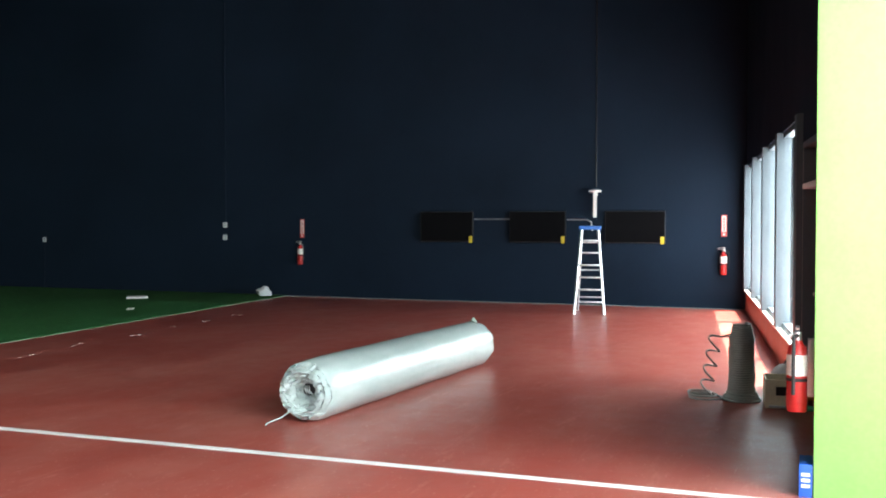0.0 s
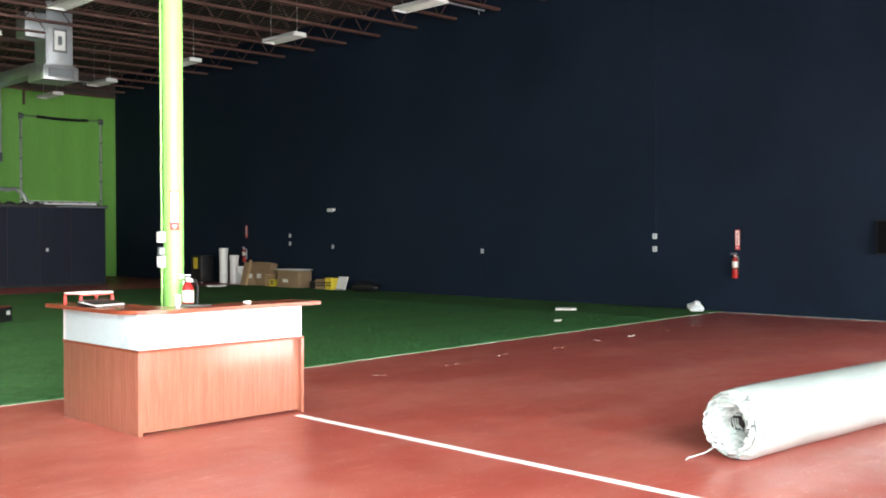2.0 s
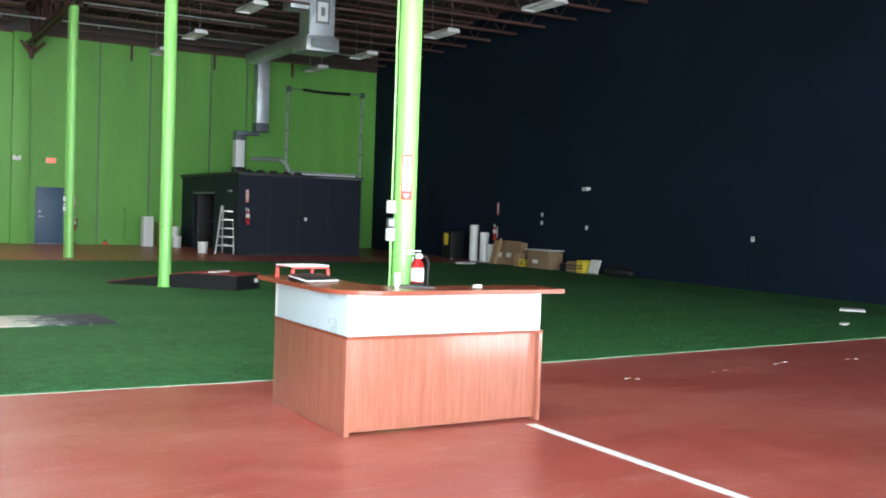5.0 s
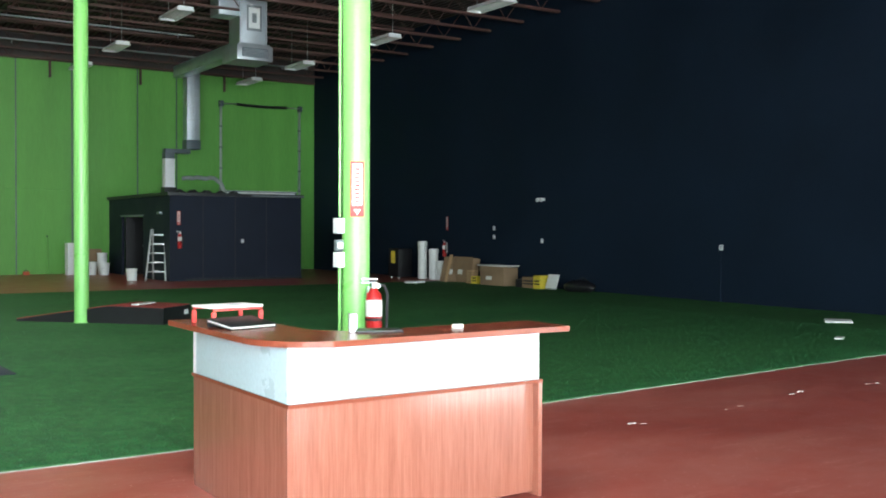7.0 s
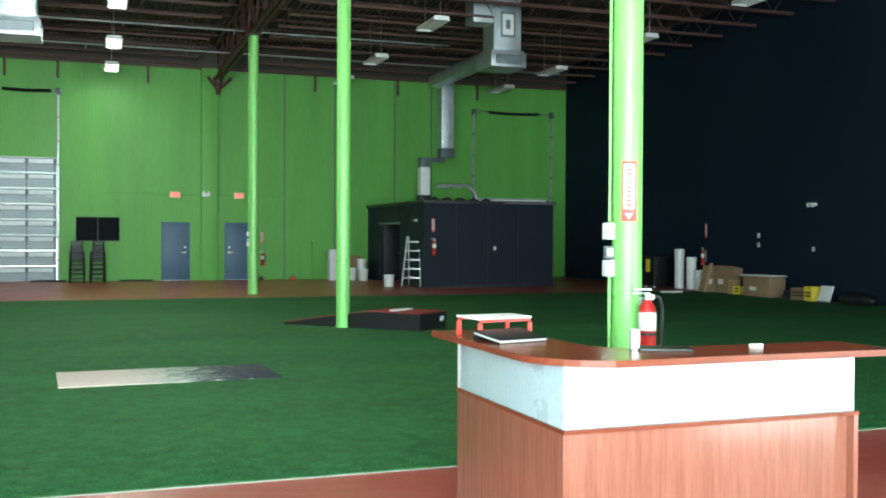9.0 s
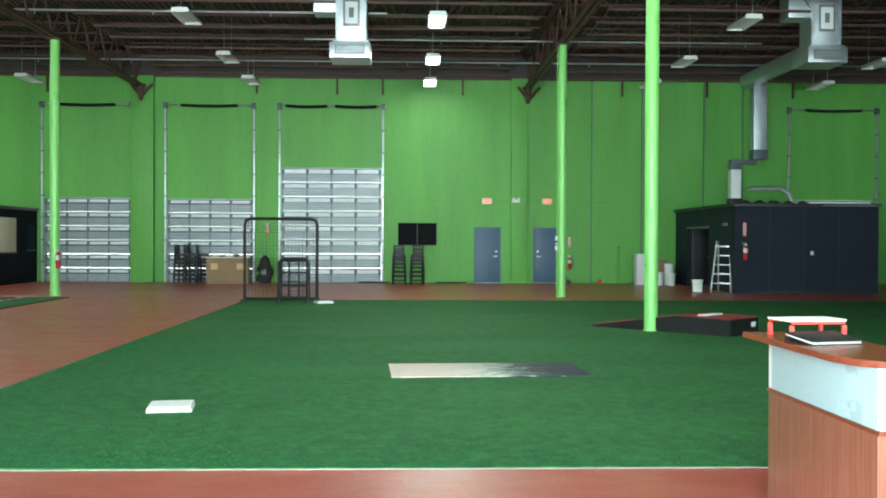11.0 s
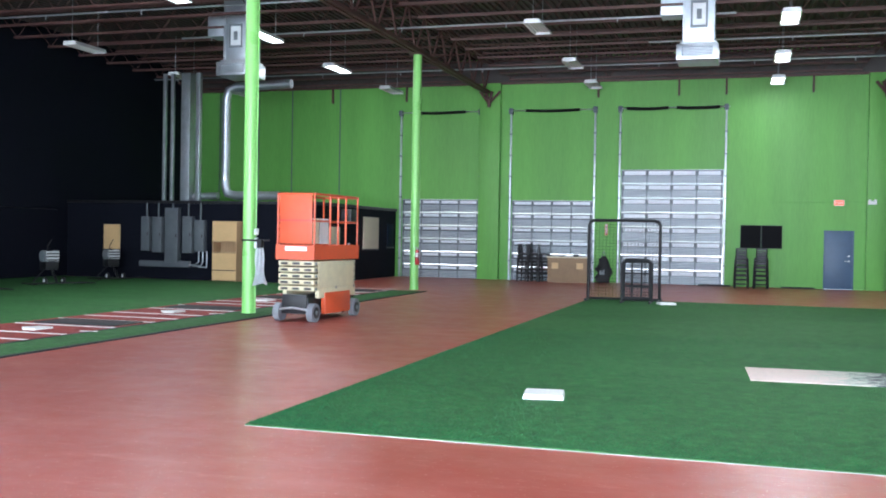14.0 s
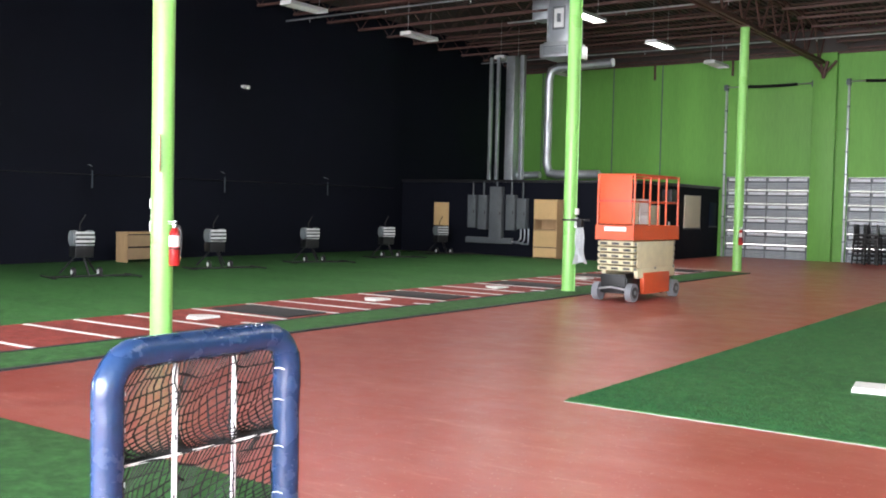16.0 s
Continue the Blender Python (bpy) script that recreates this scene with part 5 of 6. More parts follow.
for x, y, z, r in ((east_x(25.3), 25.3, 2.46, EAST), (WEST_X, 24.5, 5.2, 90)):
    c = thing("security_light", "small white twin-head light on the dark wall", "wall light", pose(x, y, z, rz=r), "wall lights")
    part("base", box_bm(-0.13, -0.05, -0.04, 0.13, 0, 0.04, 0.008), M["white"], c)
    for s in (-0.08, 0.08):
        part("head", cyl_bm((s, -0.05, 0), (s, -0.13, -0.02), 0.05, 0.06), M["white_gloss"], c)


# ---- wrapped roll ----
def wrapped_roll():
    near, far = Vector((4.93, 4.45, 0)), Vector((8.6, 4.19, 0))
    d = far - near
    L, R = d.length, 0.262
    ang = math.degrees(math.atan2(d.y, d.x))
    t = thing("turf_roll", "long plastic-wrapped turf roll lying on the red floor", "turf roll", pose(near.x, near.y, 0, rz=ang))
    bm = bmesh.new()
    seg, rings = 40, []
    for i in range(41):
        x = L * i / 40
        ring = []
        for k in range(seg):
            a = 2 * math.pi * k / seg
            r = R * (1 + 0.018 * noise.noise(Vector((x * 2.0, math.cos(a) * 2, math.sin(a) * 2)))) + (0.006 * math.sin(a * 9 + x * 4) if i in (0, 1, 39, 40) else 0)
            if i in (0, 40):
                r *= 0.93
            z = max(0.003, R * 0.985 + r * math.sin(a))
            ring.append(bm.verts.new((x, r * math.cos(a), z)))
        rings.append(ring)
    for p, q in zip(rings, rings[1:]):
        for k in range(seg):
            bm.faces.new((p[k], p[(k + 1) % seg], q[(k + 1) % seg], q[k]))
    # gathered plastic over the far end
    last = rings[-1]
    for f, dx in ((0.8, 0.05), (0.5, 0.085), (0.2, 0.10)):
        ring = []
        for k in range(seg):
            a = 2 * math.pi * k / seg
            r = R * f * (1 + 0.10 * noise.noise(Vector((f * 5, math.cos(a) * 3, math.sin(a) * 3))))
            ring.append(bm.verts.new((L + dx, r * math.cos(a), max(0.004, R * 0.985 + r * math.sin(a)))))
        for k in range(seg):
            bm.faces.new((last[k], last[(k + 1) % seg], ring[(k + 1) % seg], ring[k]))
        last = ring
    bm.faces.new(last)
    part("wrapped_body", bm, M["wrap"], t, "", 60)
    # crumpled near end: folds that fall in towards the collapsed core
    bm = bmesh.new()
    n_r, n_s, last = 22, 72, None
    for i in range(n_r + 1):
        f = 0.96 - 0.78 * i / n_r
        ring = []
        for k in range(n_s):
            a = 2 * math.pi * k / n_s
            p = Vector((math.cos(a) * f, math.sin(a) * f, 0))
            fold = abs(noise.noise(p * 6 + Vector((0, 0, 2)))) * 0.075 + noise.noise(p * 15) * 0.025 + 0.015 * math.sin(16 * f * math.pi + 2.5 * noise.noise(p * 3))
            bulge = -0.055 * math.sin(math.pi * min(1.0, (0.96 - f) / 0.5)) + (0.11 * max(0.0, (0.42 - f) / 0.24) if f < 0.42 else 0)
            r = R * f * (1 + 0.06 * noise.noise(p * 4 + Vector((7, 0, 0))))
            ring.append(bm.verts.new((0.012 + bulge + (fold - 0.03) * (0.2 if i == 0 else 1.0), r * math.cos(a), max(0.004, R * 0.985 + r * math.sin(a) * (0.75 + 0.25 * f)))))
        if last:
            for k in range(n_s):
                bm.faces.new((last[k], last[(k + 1) % n_s], ring[(k + 1) % n_s], ring[k]))
        last = ring
    part("crumpled_end", bm, M["wrap"], t, "crumpled plastic gathered into the end", 50)
    # black lump that stands in for the shade inside the hollow core
    bm = bmesh.new()
    bmesh.ops.create_icosphere(bm, subdivisions=3, radius=1.0)
    for v in bm.verts:
        k = 1 + 0.5 * noise.noise(v.co * 2.2)
        v.co = Vector((v.co.x * 0.03 + 0.09, v.co.y * 0.115 * k, R + v.co.z * 0.075 * k))
    part("core", bm, M["rubber"], t, "black lump for the shade in the collapsed hollow core", 60)
    for q in range(5):
        a = 0.3 + 0.5 * q
        part("torn_layer", tube_bm([(0.02, -0.06 + 0.03 * q, R - 0.03), (0.0, -0.04 + 0.022 * q, R + 0.01 * (q % 3)), (0.04, -0.01 + 0.02 * q, R + 0.035)], 0.006, 5), M["wrap"], t)
    part("end_tip", lathe_bm([(0.05, 0), (0.035, 0.03), (0.015, 0.05), (0.006, 0.06)], 8), M["wrap"], t).matrix_basis = pose(L - 0.05, 0, 2 * R - 0.015, ry=20)
    part("tail", tube_bm([(0.0, 0.15, 0.08), (-0.06, 0.2, 0.03), (-0.2, 0.25, 0.006), (-0.26, 0.22, 0.006)], 0.006, 5), M["wrap"], t)


wrapped_roll()
bag = thing("plastic_bag", "crumpled white plastic bag at the foot of the navy wall", "bag", pose(17.1, 12.05, 0.014))
bm = bmesh.new()
bmesh.ops.create_icosphere(bm, subdivisions=3, radius=0.15)
for v in bm.verts:
    k = 1 + 0.45 * noise.noise(v.co * 9)
    v.co = Vector((v.co.x * k * 0.9, v.co.y * k * 1.1 + 0.04, max(0.0, (v.co.z * k * (1.0 - 0.9 * v.co.y) + 0.1) * 0.85)))
part("bag", bm, M["cloth"], bag)


# ---- cable coil, tools and column by the windows ----
def cable_coil(x, y):
    t = thing("cable_coil", "tall coil of grey flexible conduit standing on the red floor", "cable coil", pose(x, y, 0))
    pts, turns, seg = [], 30, 16
    for q in range(turns * seg):
        a = q / seg * 2 * math.pi
        f = q / (turns * seg)
        r = 0.116 - 0.012 * f - 0.10 * max(0.0, f - 0.78)  - 0.025 * max(0.0, f - 0.92) * 10 + 0.004 * math.sin(q * 0.071) + 0.003 * math.sin(q * 0.37)
        pts.append((r * math.cos(a) + 0.006 * math.sin(q * 0.011), r * math.sin(a), 0.075 + 0.655 * f))
    part("coil", tube_bm(pts, 0.0125, 6), M["cable"], t)
    part("core", lathe_bm([(0.09, 0.0), (0.09, 0.5), (0.06, 0.68), (0.045, 0.70)], 16), M["rubber"], t)
    bm = bmesh.new()
    for q in range(4):
        r, dx = 0.172 - 0.013 * q, 0.012 * (q % 2)
        tube_into(bm, [(dx + r * math.cos(k / 20 * 2 * math.pi), r * math.sin(k / 20 * 2 * math.pi), 0.014 + 0.021 * q) for k in range(20)], 0.0125, 6, True)
    part("base_loops", bm, M["cable"], t)
    pts = [(0.0, 0.10, 0.62)]
    for q in range(56):
        f = q / 55
        a = -1.2 + f * 4.2 * 2 * math.pi
        pts.append((0.02 + 0.07 * math.cos(a), 0.24 + 0.055 * math.sin(a) + 0.10 * f, 0.62 - 0.60 * f + 0.03 * math.sin(a)))
    part("loose_end", tube_bm(pts, 0.010, 6), M["cable"], t, "loose curling end")
    bm = bmesh.new()
    for q in range(3):
        r = 0.15 - 0.02 * q
        tube_into(bm, [(r * math.cos(k / 14 * 2 * math.pi) + 0.02 * q, 0.33 + 0.03 * q + r * math.sin(k / 14 * 2 * math.pi), 0.012 + 0.02 * q) for k in range(14)], 0.010, 6, True)
    part("floor_loops", bm, M["cable"], t)


cable_coil(7.28, 1.08)


def tools(x, y):
    t = thing("tool_crate", "open pale crate of tools on the floor by the windows", "crate", pose(x, y, 0, rz=6))
    for n_, a in (("panel", (-0.2, -0.15, 0, 0.2, -0.135, 0.26)), ("panel", (-0.2, 0.135, 0, 0.2, 0.15, 0.26)), ("end", (-0.2, -0.135, 0, -0.185, 0.135, 0.26)), ("end", (0.185, -0.135, 0, 0.2, 0.135, 0.26)), ("bottom", (-0.185, -0.135, 0, 0.185, 0.135, 0.012))):
        part(n_, box_bm(*a), M["cream_panel"], t)
    part("label", box_bm(-0.202, -0.08, 0.12, -0.2, 0.06, 0.2), M["black"], t)
    d = thing("cordless_drill", "yellow cordless drill lying beside the crate", "drill", pose(x + 0.05, y - 0.27, 0, rz=30))
    part("body", cyl_bm((-0.12, 0, 0.1), (0.1, 0, 0.1), 0.05), M["yellow"], d)
    part("grip", box_bm(-0.1, -0.025, 0, -0.04, 0.025, 0.1, 0.01), M["black"], d)
    part("chuck", cyl_bm((0.1, 0, 0.1), (0.17, 0, 0.1), 0.03, 0.018), M["black"], d)
    c = thing("cord_reel", "yellow cord reel with a pale hub beside the crate", "cord reel", pose(x + 0.3, y - 0.2, 0, rz=6))
    for dx in (-0.05, 0.05):
        part("flange", cyl_bm((dx - 0.006, 0, 0.13), (dx + 0.006, 0, 0.13), 0.128, seg=20), M["yellow"], c)
    part("drum", cyl_bm((-0.044, 0, 0.13), (0.044, 0, 0.13), 0.085, seg=16), M["black"], c)
    part("hub", cyl_bm((-0.075, 0, 0.13), (-0.056, 0, 0.13), 0.045, seg=14), M["cream_panel"], c, "pale hub")
    g = thing("tool_bag", "slumped grey canvas tool bag beside the windows", "tool bag", pose(x + 0.62, y - 0.12, 0, rz=15))
    lump = bmesh.new()
    bmesh.ops.create_icosphere(lump, subdivisions=3, radius=0.2)
    for v in lump.verts:
        k = 1 + 0.22 * noise.noise(v.co * 8)
        v.co = Vector((v.co.x * k, v.co.y * 1.1 * k, max(0.0, v.co.z * 0.95 * k + 0.17)))
    part("body", lump, M["cloth"], g)
    part("carry_strap", tube_bm([(-0.02, -0.12, 0.3), (-0.03, -0.05, 0.4), (-0.03, 0.05, 0.4), (-0.02, 0.12, 0.3)], 0.013), M["rubber"], g)
    d = thing("green_tool", "green hand tool lying on the floor", "tool", pose(x - 0.25, y - 0.2, 0, rz=80))
    part("handle", tube_bm([(-0.15, 0, 0.03), (0.0, 0.02, 0.03), (0.14, 0.0, 0.03)], 0.025), M["green_plastic"], d)
    part("blade", box_bm(0.12, -0.02, 0.01, 0.3, 0.02, 0.03, 0.004), M["galv"], d)
    d = thing("broom_handle", "pale pole leaning against the window mullion", "pole", pose(x + 0.5, y - 0.1, 0))
    part("pole", tube_bm([(0, 0, 0), (0.15, -0.42, 1.25)], 0.018), M["galv"], d)
    part("ferrule", tube_bm([(0, 0, 0.0), (0.012, -0.034, 0.1)], 0.026), M["white"], d)


tools(7.15, 0.72)
structure("front_pier", box_bm(3.95, FRONT_Y - 1.9, 0, 4.75, 0.435, DECK_Z - 0.9, 0.015), M["lime"], "lime green painted pier at the front wall", "pier")
extinguisher(pose(4.1, 0.535, 0.5, rz=180), label="red fire extinguisher on the side of the green pier")
bx = thing("blue_carton", "small blue printed carton on the floor beside the pier", "carton", pose(4.1, 0.478, 0))
part("carton", box_bm(-0.14, -0.04, 0, 0.14, 0.04, 0.2, 0.004), M["blue_box"], bx)
for k in range(3):
    part("print_bar", box_bm(-0.142, -0.025, 0.06 + 0.035 * k, -0.14, 0.025, 0.08 + 0.035 * k), M["paper"], bx)


# ---- pile along the east wall ----
def pvc_tube(x, y, h, r):
    t = thing("storage_tube", "upright white plastic tube against the navy wall", "tube", pose(x, y, 0.014), "storage tubes")
    part("tube", lathe_bm([(r, 0), (r, h), (r - 0.012, h), (r - 0.012, 0.02)], 18), M["white_gloss"], t)
    part("collar", lathe_bm([(r + 0.001, h - 0.16), (r + 0.014, h - 0.15), (r + 0.014, h - 0.02), (r + 0.001, h - 0.01)], 18), M["white_gloss"], t)


for x, y, h, r in ((17.40, 30.95, 1.22, 0.15), (17.50, 30.45, 0.98, 0.15), (17.52, 30.1, 0.6, 0.13)):
    pvc_tube(x, y, h, r)


def bucket(x, y, h=0.37, r=0.15, z=0.0, label="white plastic bucket", mt="white_gloss"):
    t = thing("bucket", label, "bucket", pose(x, y, z), "buckets")
    part("body", lathe_bm([(r * 0.85, 0), (r, h), (r + 0.012, h), (r + 0.012, h - 0.03), (r + 0.002, h - 0.03), (r - 0.008, h), (r * 0.83, 0.01)], 20), M[mt], t)
    part("bail", tube_bm([(r * math.cos(a), 0, h - 0.02 - 0.12 * math.sin(a)) for a in [math.pi * q / 10 for q in range(11)]], 0.004, 5), M["galv"], t)


bucket(17.35, 29.65, 0.38, 0.16, 0.014, "white plastic bucket on the turf by the navy wall")
bucket(17.50, 29.25, 0.22, 0.12, 0.014, "small red bucket on the turf by the navy wall", "pink")


def carton(x, y, w, d, h, rz, label, tilt=0, z=0.014, mt="cardboard"):
    t = thing("cardboard_box", label, "cardboard box", pose(x, y, z, tilt, 0, rz), "cardboard boxes")
    part("body", box_bm(-w / 2, -d / 2, 0, w / 2, d / 2, h, 0.006), M[mt], t)
    part("tape", box_bm(-w / 2 - 0.001, -0.03, h, w / 2 + 0.001, 0.03, h + 0.003), M["pallet"], t)
    part("flap", box_bm(-w / 2 + 0.01, -d / 2 - 0.02, h - 0.12, w / 2 - 0.01, -d / 2 - 0.008, h + 0.02), M[mt], t)
    part("label", box_bm(-w / 4, -d / 2 - 0.003, h * 0.3, 0, -d / 2, h * 0.5), M["paper"], t)


carton(17.40, 28.55, 1.0, 0.25, 0.74, EAST, "flat brown cardboard box leaning by the navy wall", -8)
carton(17.20, 29.0, 0.8, 0.05, 0.78, EAST + 25, "brown cardboard sheet leaning on boxes", -22)
carton(17.35, 26.75, 1.15, 0.5, 0.52, EAST, "open brown cardboard box with white paper on top")
t = thing("board_stack", "short stack of rough boards by the navy wall", "boards", pose(17.25, 27.95, 0.014, rz=EAST + 5))
for k in range(6):
    part("board", box_bm(-0.14 + 0.02 * (k % 2), -0.1, 0.065 * k, 0.12 + 0.02 * (k % 3), 0.1, 0.065 * k + (0.05 if k < 5 else 0.065), 0.003), M["pallet"], t)
    if k < 5:
        part("batten", box_bm(-0.05, -0.09, 0.065 * k + 0.05, 0.05, 0.09, 0.065 * (k + 1)), M["black"], t)
t = thing("timber_offcut", "rough timber board leaning on the cardboard by the navy wall", "timber board", pose(17.02, 29.02, 0.014, -16, 0, EAST + 8))
part("board", box_bm(-0.06, -0.015, 0, 0.06, 0.015, 0.86, 0.004), M["pallet"], t)
part("batten", box_bm(-0.055, 0.015, 0.6, 0.055, 0.04, 0.66), M["pallet"], t)
p = part("paper_sheet", box_bm(-0.3, -0.62, 0, 0.25, 0.62, 0.035, 0.01), M["paper"])
p.matrix_basis = pose(17.35, 26.75, 0.56, 0, 0, 4)
tagged(p, "white foam sheets lying on the cardboard box", "sheets")
for q, (x, y, mt, w, h) in enumerate(((17.30, 24.75, "yellow", 0.3, 0.36), (17.40, 25.2, "cardboard", 0.6, 0.3), (17.35, 25.6, "black", 0.3, 0.22), (17.30, 27.75, "yellow", 0.22, 0.22))):
    t = thing("parts_box", "small box of supplies at the foot of the navy wall", "box", pose(x, y, 0.014, rz=EAST + 6 * q), "supply boxes")
    part("body", box_bm(-w / 2, -0.15, 0, w / 2, 0.15, h, 0.006), M[mt], t)
    for k in range(2):
        part("print_bar", box_bm(-w / 2 + 0.04, -0.153, h * 0.3 + 0.08 * k, w / 2 - 0.04, -0.15, h * 0.3 + 0.04 + 0.08 * k), M["black"], t)
t = thing("white_panel", "white panel leaning on a box by the navy wall", "panel", pose(17.25, 24.3, 0.014, -18, 0, EAST))
part("panel", box_bm(-0.22, -0.01, 0, 0.22, 0.02, 0.42, 0.004), M["white"], t)
part("edge_strip", box_bm(-0.22, -0.014, 0.0, 0.22, -0.01, 0.03), M["grey"], t)
t = thing("duffel_bag", "low black bag on the turf by the navy wall", "bag", pose(17.30, 23.2, 0.014, rz=90))
bm = bmesh.new()
bmesh.ops.create_icosphere(bm, subdivisions=3, radius=0.3)
for v in bm.verts:
    k = 1 + 0.15 * noise.noise(v.co * 4)
    v.co = Vector((v.co.x * 2.0 * k, v.co.y * 0.7 * k, max(0, v.co.z * 0.6 * k + 0.12)))
part("body", bm, M["black"], t)
part("strap", tube_bm([(-0.25, -0.1, 0.28), (0, -0.14, 0.36), (0.25, -0.1, 0.28)], 0.015), M["rubber"], t)
t = thing("speaker_cabinet", "black cabinet with a yellow label by the navy wall", "cabinet", pose(17.20, 32.0, 0.0, rz=EAST))
part("body", box_bm(-0.32, -0.28, 0.05, 0.32, 0.25, 0.98, 0.02), M["black"], t)
part("label", box_bm(-0.15, -0.285, 0.5, 0.12, -0.28, 0.9), M["yellow"], t, "yellow printed label")
for s in (-0.25, 0.25):
    part("caster", cyl_bm((s - 0.02, -0.2, 0.03), (s + 0.02, -0.2, 0.03), 0.03), M["white"], t)
for x, y, h in ((8.95, 38.9, 0.45), (9.4, 39.3, 0.75), (9.3, 38.6, 0.42), (9.05, 34.5, 0.37)):
    bucket(x, y, h, 0.17, 0.0, "white plastic bucket on the red floor by the booth")
t = thing("water_heater_carton", "tall white carton by the dark booth", "carton", pose(8.35, 39.2, 0, rz=4))
part("body", box_bm(-0.18, -0.18, 0, 0.18, 0.18, 1.1, 0.006), M["white"], t)
part("tape", box_bm(-0.02, -0.183, 0, 0.02, -0.18, 1.1), M["paper"], t)
t = thing("crate_stack", "pile of brown crates behind the buckets", "crates", pose(9.15, 39.75, 0))
for k in range(2):
    part("crate", box_bm(-0.3, -0.2, 0.45 * k, 0.3, 0.2, 0.45 * k + 0.43, 0.01), M["cardboard"], t)
for x, w in ((6.1, 0.14), (7.0, 0.1)):
    t = thing("floor_tool", "small dark tool on the floor by the green wall", "tool", pose(x if x > 6.5 else 5.8, BACK_Y - 0.35, 0))
    part("body", box_bm(-w, -0.08, 0, w, 0.08, 0.12, 0.02), M["black" if x < 6.5 else "orange"], t)
    part("handle", tube_bm([(-w * 0.7, 0, 0.1), (0, 0, 0.2), (w * 0.7, 0, 0.1)], 0.015), M["black"], t)
t = thing("leaning_pole", "green pole leaning against the green wall", "pole", pose(7.75, BACK_Y - 0.2, 0))
part("pole", tube_bm([(0, 0, 0), (0, 0.16, 1.3)], 0.035), M["green"], t)
part("tip", tube_bm([(0, 0.16, 1.3), (0, 0.165, 1.34)], 0.03), M["rubber"], t)


# ---- stools, screens and table at the rear ----
def stool_stack(x, y, rz, n=3):
    for k in range(n):
        t = thing("bar_stool", "black metal bar stool in a stack by the green wall", "bar stool", pose(x, y, 0.14 * k, rz=rz), "bar stools")
        for sx in (-1, 1):
            for sy in (-1, 1):
                part("leg", tube_bm([(sx * 0.22, sy * 0.22, 0), (sx * 0.19, sy * 0.19, 0.72)], 0.03, 6), M["black"], t)
        part("seat", box_bm(-0.21, -0.21, 0.68, 0.21, 0.21, 0.77, 0.02), M["black"], t)
        for zz in (0.14, 0.3, 0.46, 0.6):
            q = 0.22 - 0.03 * zz / 0.72
            part("foot_ring", tube_bm([(-q, -q, zz), (q, -q, zz), (q, q, zz), (-q, q, zz)], 0.018, 6, True), M["black"], t)
        part("back", tube_bm([(-0.16, 0.16, 0.75), (-0.17, 0.2, 1.08), (0.17, 0.2, 1.08), (0.16, 0.16, 0.75)], 0.028, 6), M["black"], t)
        for zz in (0.80, 0.88, 0.96, 1.03):
            part("back_slat", box_bm(-0.17, 0.17, zz, 0.17, 0.2, zz + 0.055), M["black"], t)


stool_stack(-0.28, 38.95, 4)
stool_stack(0.36, 38.98, -6)
stool_stack(-7.75, 39.7, 90)
stool_stack(-7.32, 39.62, 95)
stool_stack(-7.55, 39.2, 85)
stool_stack(-7.95, 39.25, 80)
for x, y in ((1.6, 39.9), (-1.2, 39.9)):
    m_ = part("floor_mat", box_bm(-0.55, -0.12, 0, 0.55, 0.12, 0.05, 0.01), M["rubber"])
    m_.matrix_basis = pose(x, y, 0)
    tagged(m_, "black rubber strip on the floor along the green wall", "mat", "floor strips")


def net_sheet(bm, p00, p10, p01, nx, nz, r=0.004, sag=0.0, bunch=1.0):
    """A knotted net between three corners, as crossing cords."""
    p00, p10, p01 = Vector(p00), Vector(p10), Vector(p01)
    u, w = p10 - p00, p01 - p00
    nrm = u.cross(w).normalized()

    def at(a, b):
        return p00 + u * a + w * b + nrm * (sag * math.sin(math.pi * a) * math.sin(math.pi * b))
    for i in range(nx + 1):
        tube_into(bm, [at(i / nx, k / 6) for k in range(7)], r, 3)
    for k in range(nz + 1):
        tube_into(bm, [at(i / 6, (k / nz) ** bunch) for i in range(7)], r, 3)


def protective_screen(x0, x1, y, h, notch):
    t = thing("protective_screen", "tall black pipe frame screen with netting on the turf", "pitching screen")
    w = x1 - x0
    loop = [(x0, y, 0.03), (x0, y, h - 0.12), (x0 + 0.05, y, h - 0.03), (x0 + 0.14, y, h), (x1 - 0.14, y, h), (x1 - 0.05, y, h - 0.03), (x1, y, h - 0.12), (x1, y, 0.03)]
    part("frame", tube_bm(loop, 0.04, 8), M["black"], t)
    for x in (x0, x1):
        part("foot", tube_bm([(x, y - 0.5, 0.05), (x, y + 0.5, 0.05)], 0.035, 8), M["black"], t)
    part("cross_bar", tube_bm([(x0, y, 0.07), (x1, y, 0.07)], 0.03, 8), M["black"], t)
    bm = bmesh.new()
    net_sheet(bm, (x0, y, 0.1), (x1, y, 0.1), (x0, y, h - 0.02), 20, 24, 0.004, 0.05)
    part("netting", bm, M["net"], t, "black knotted net", None)


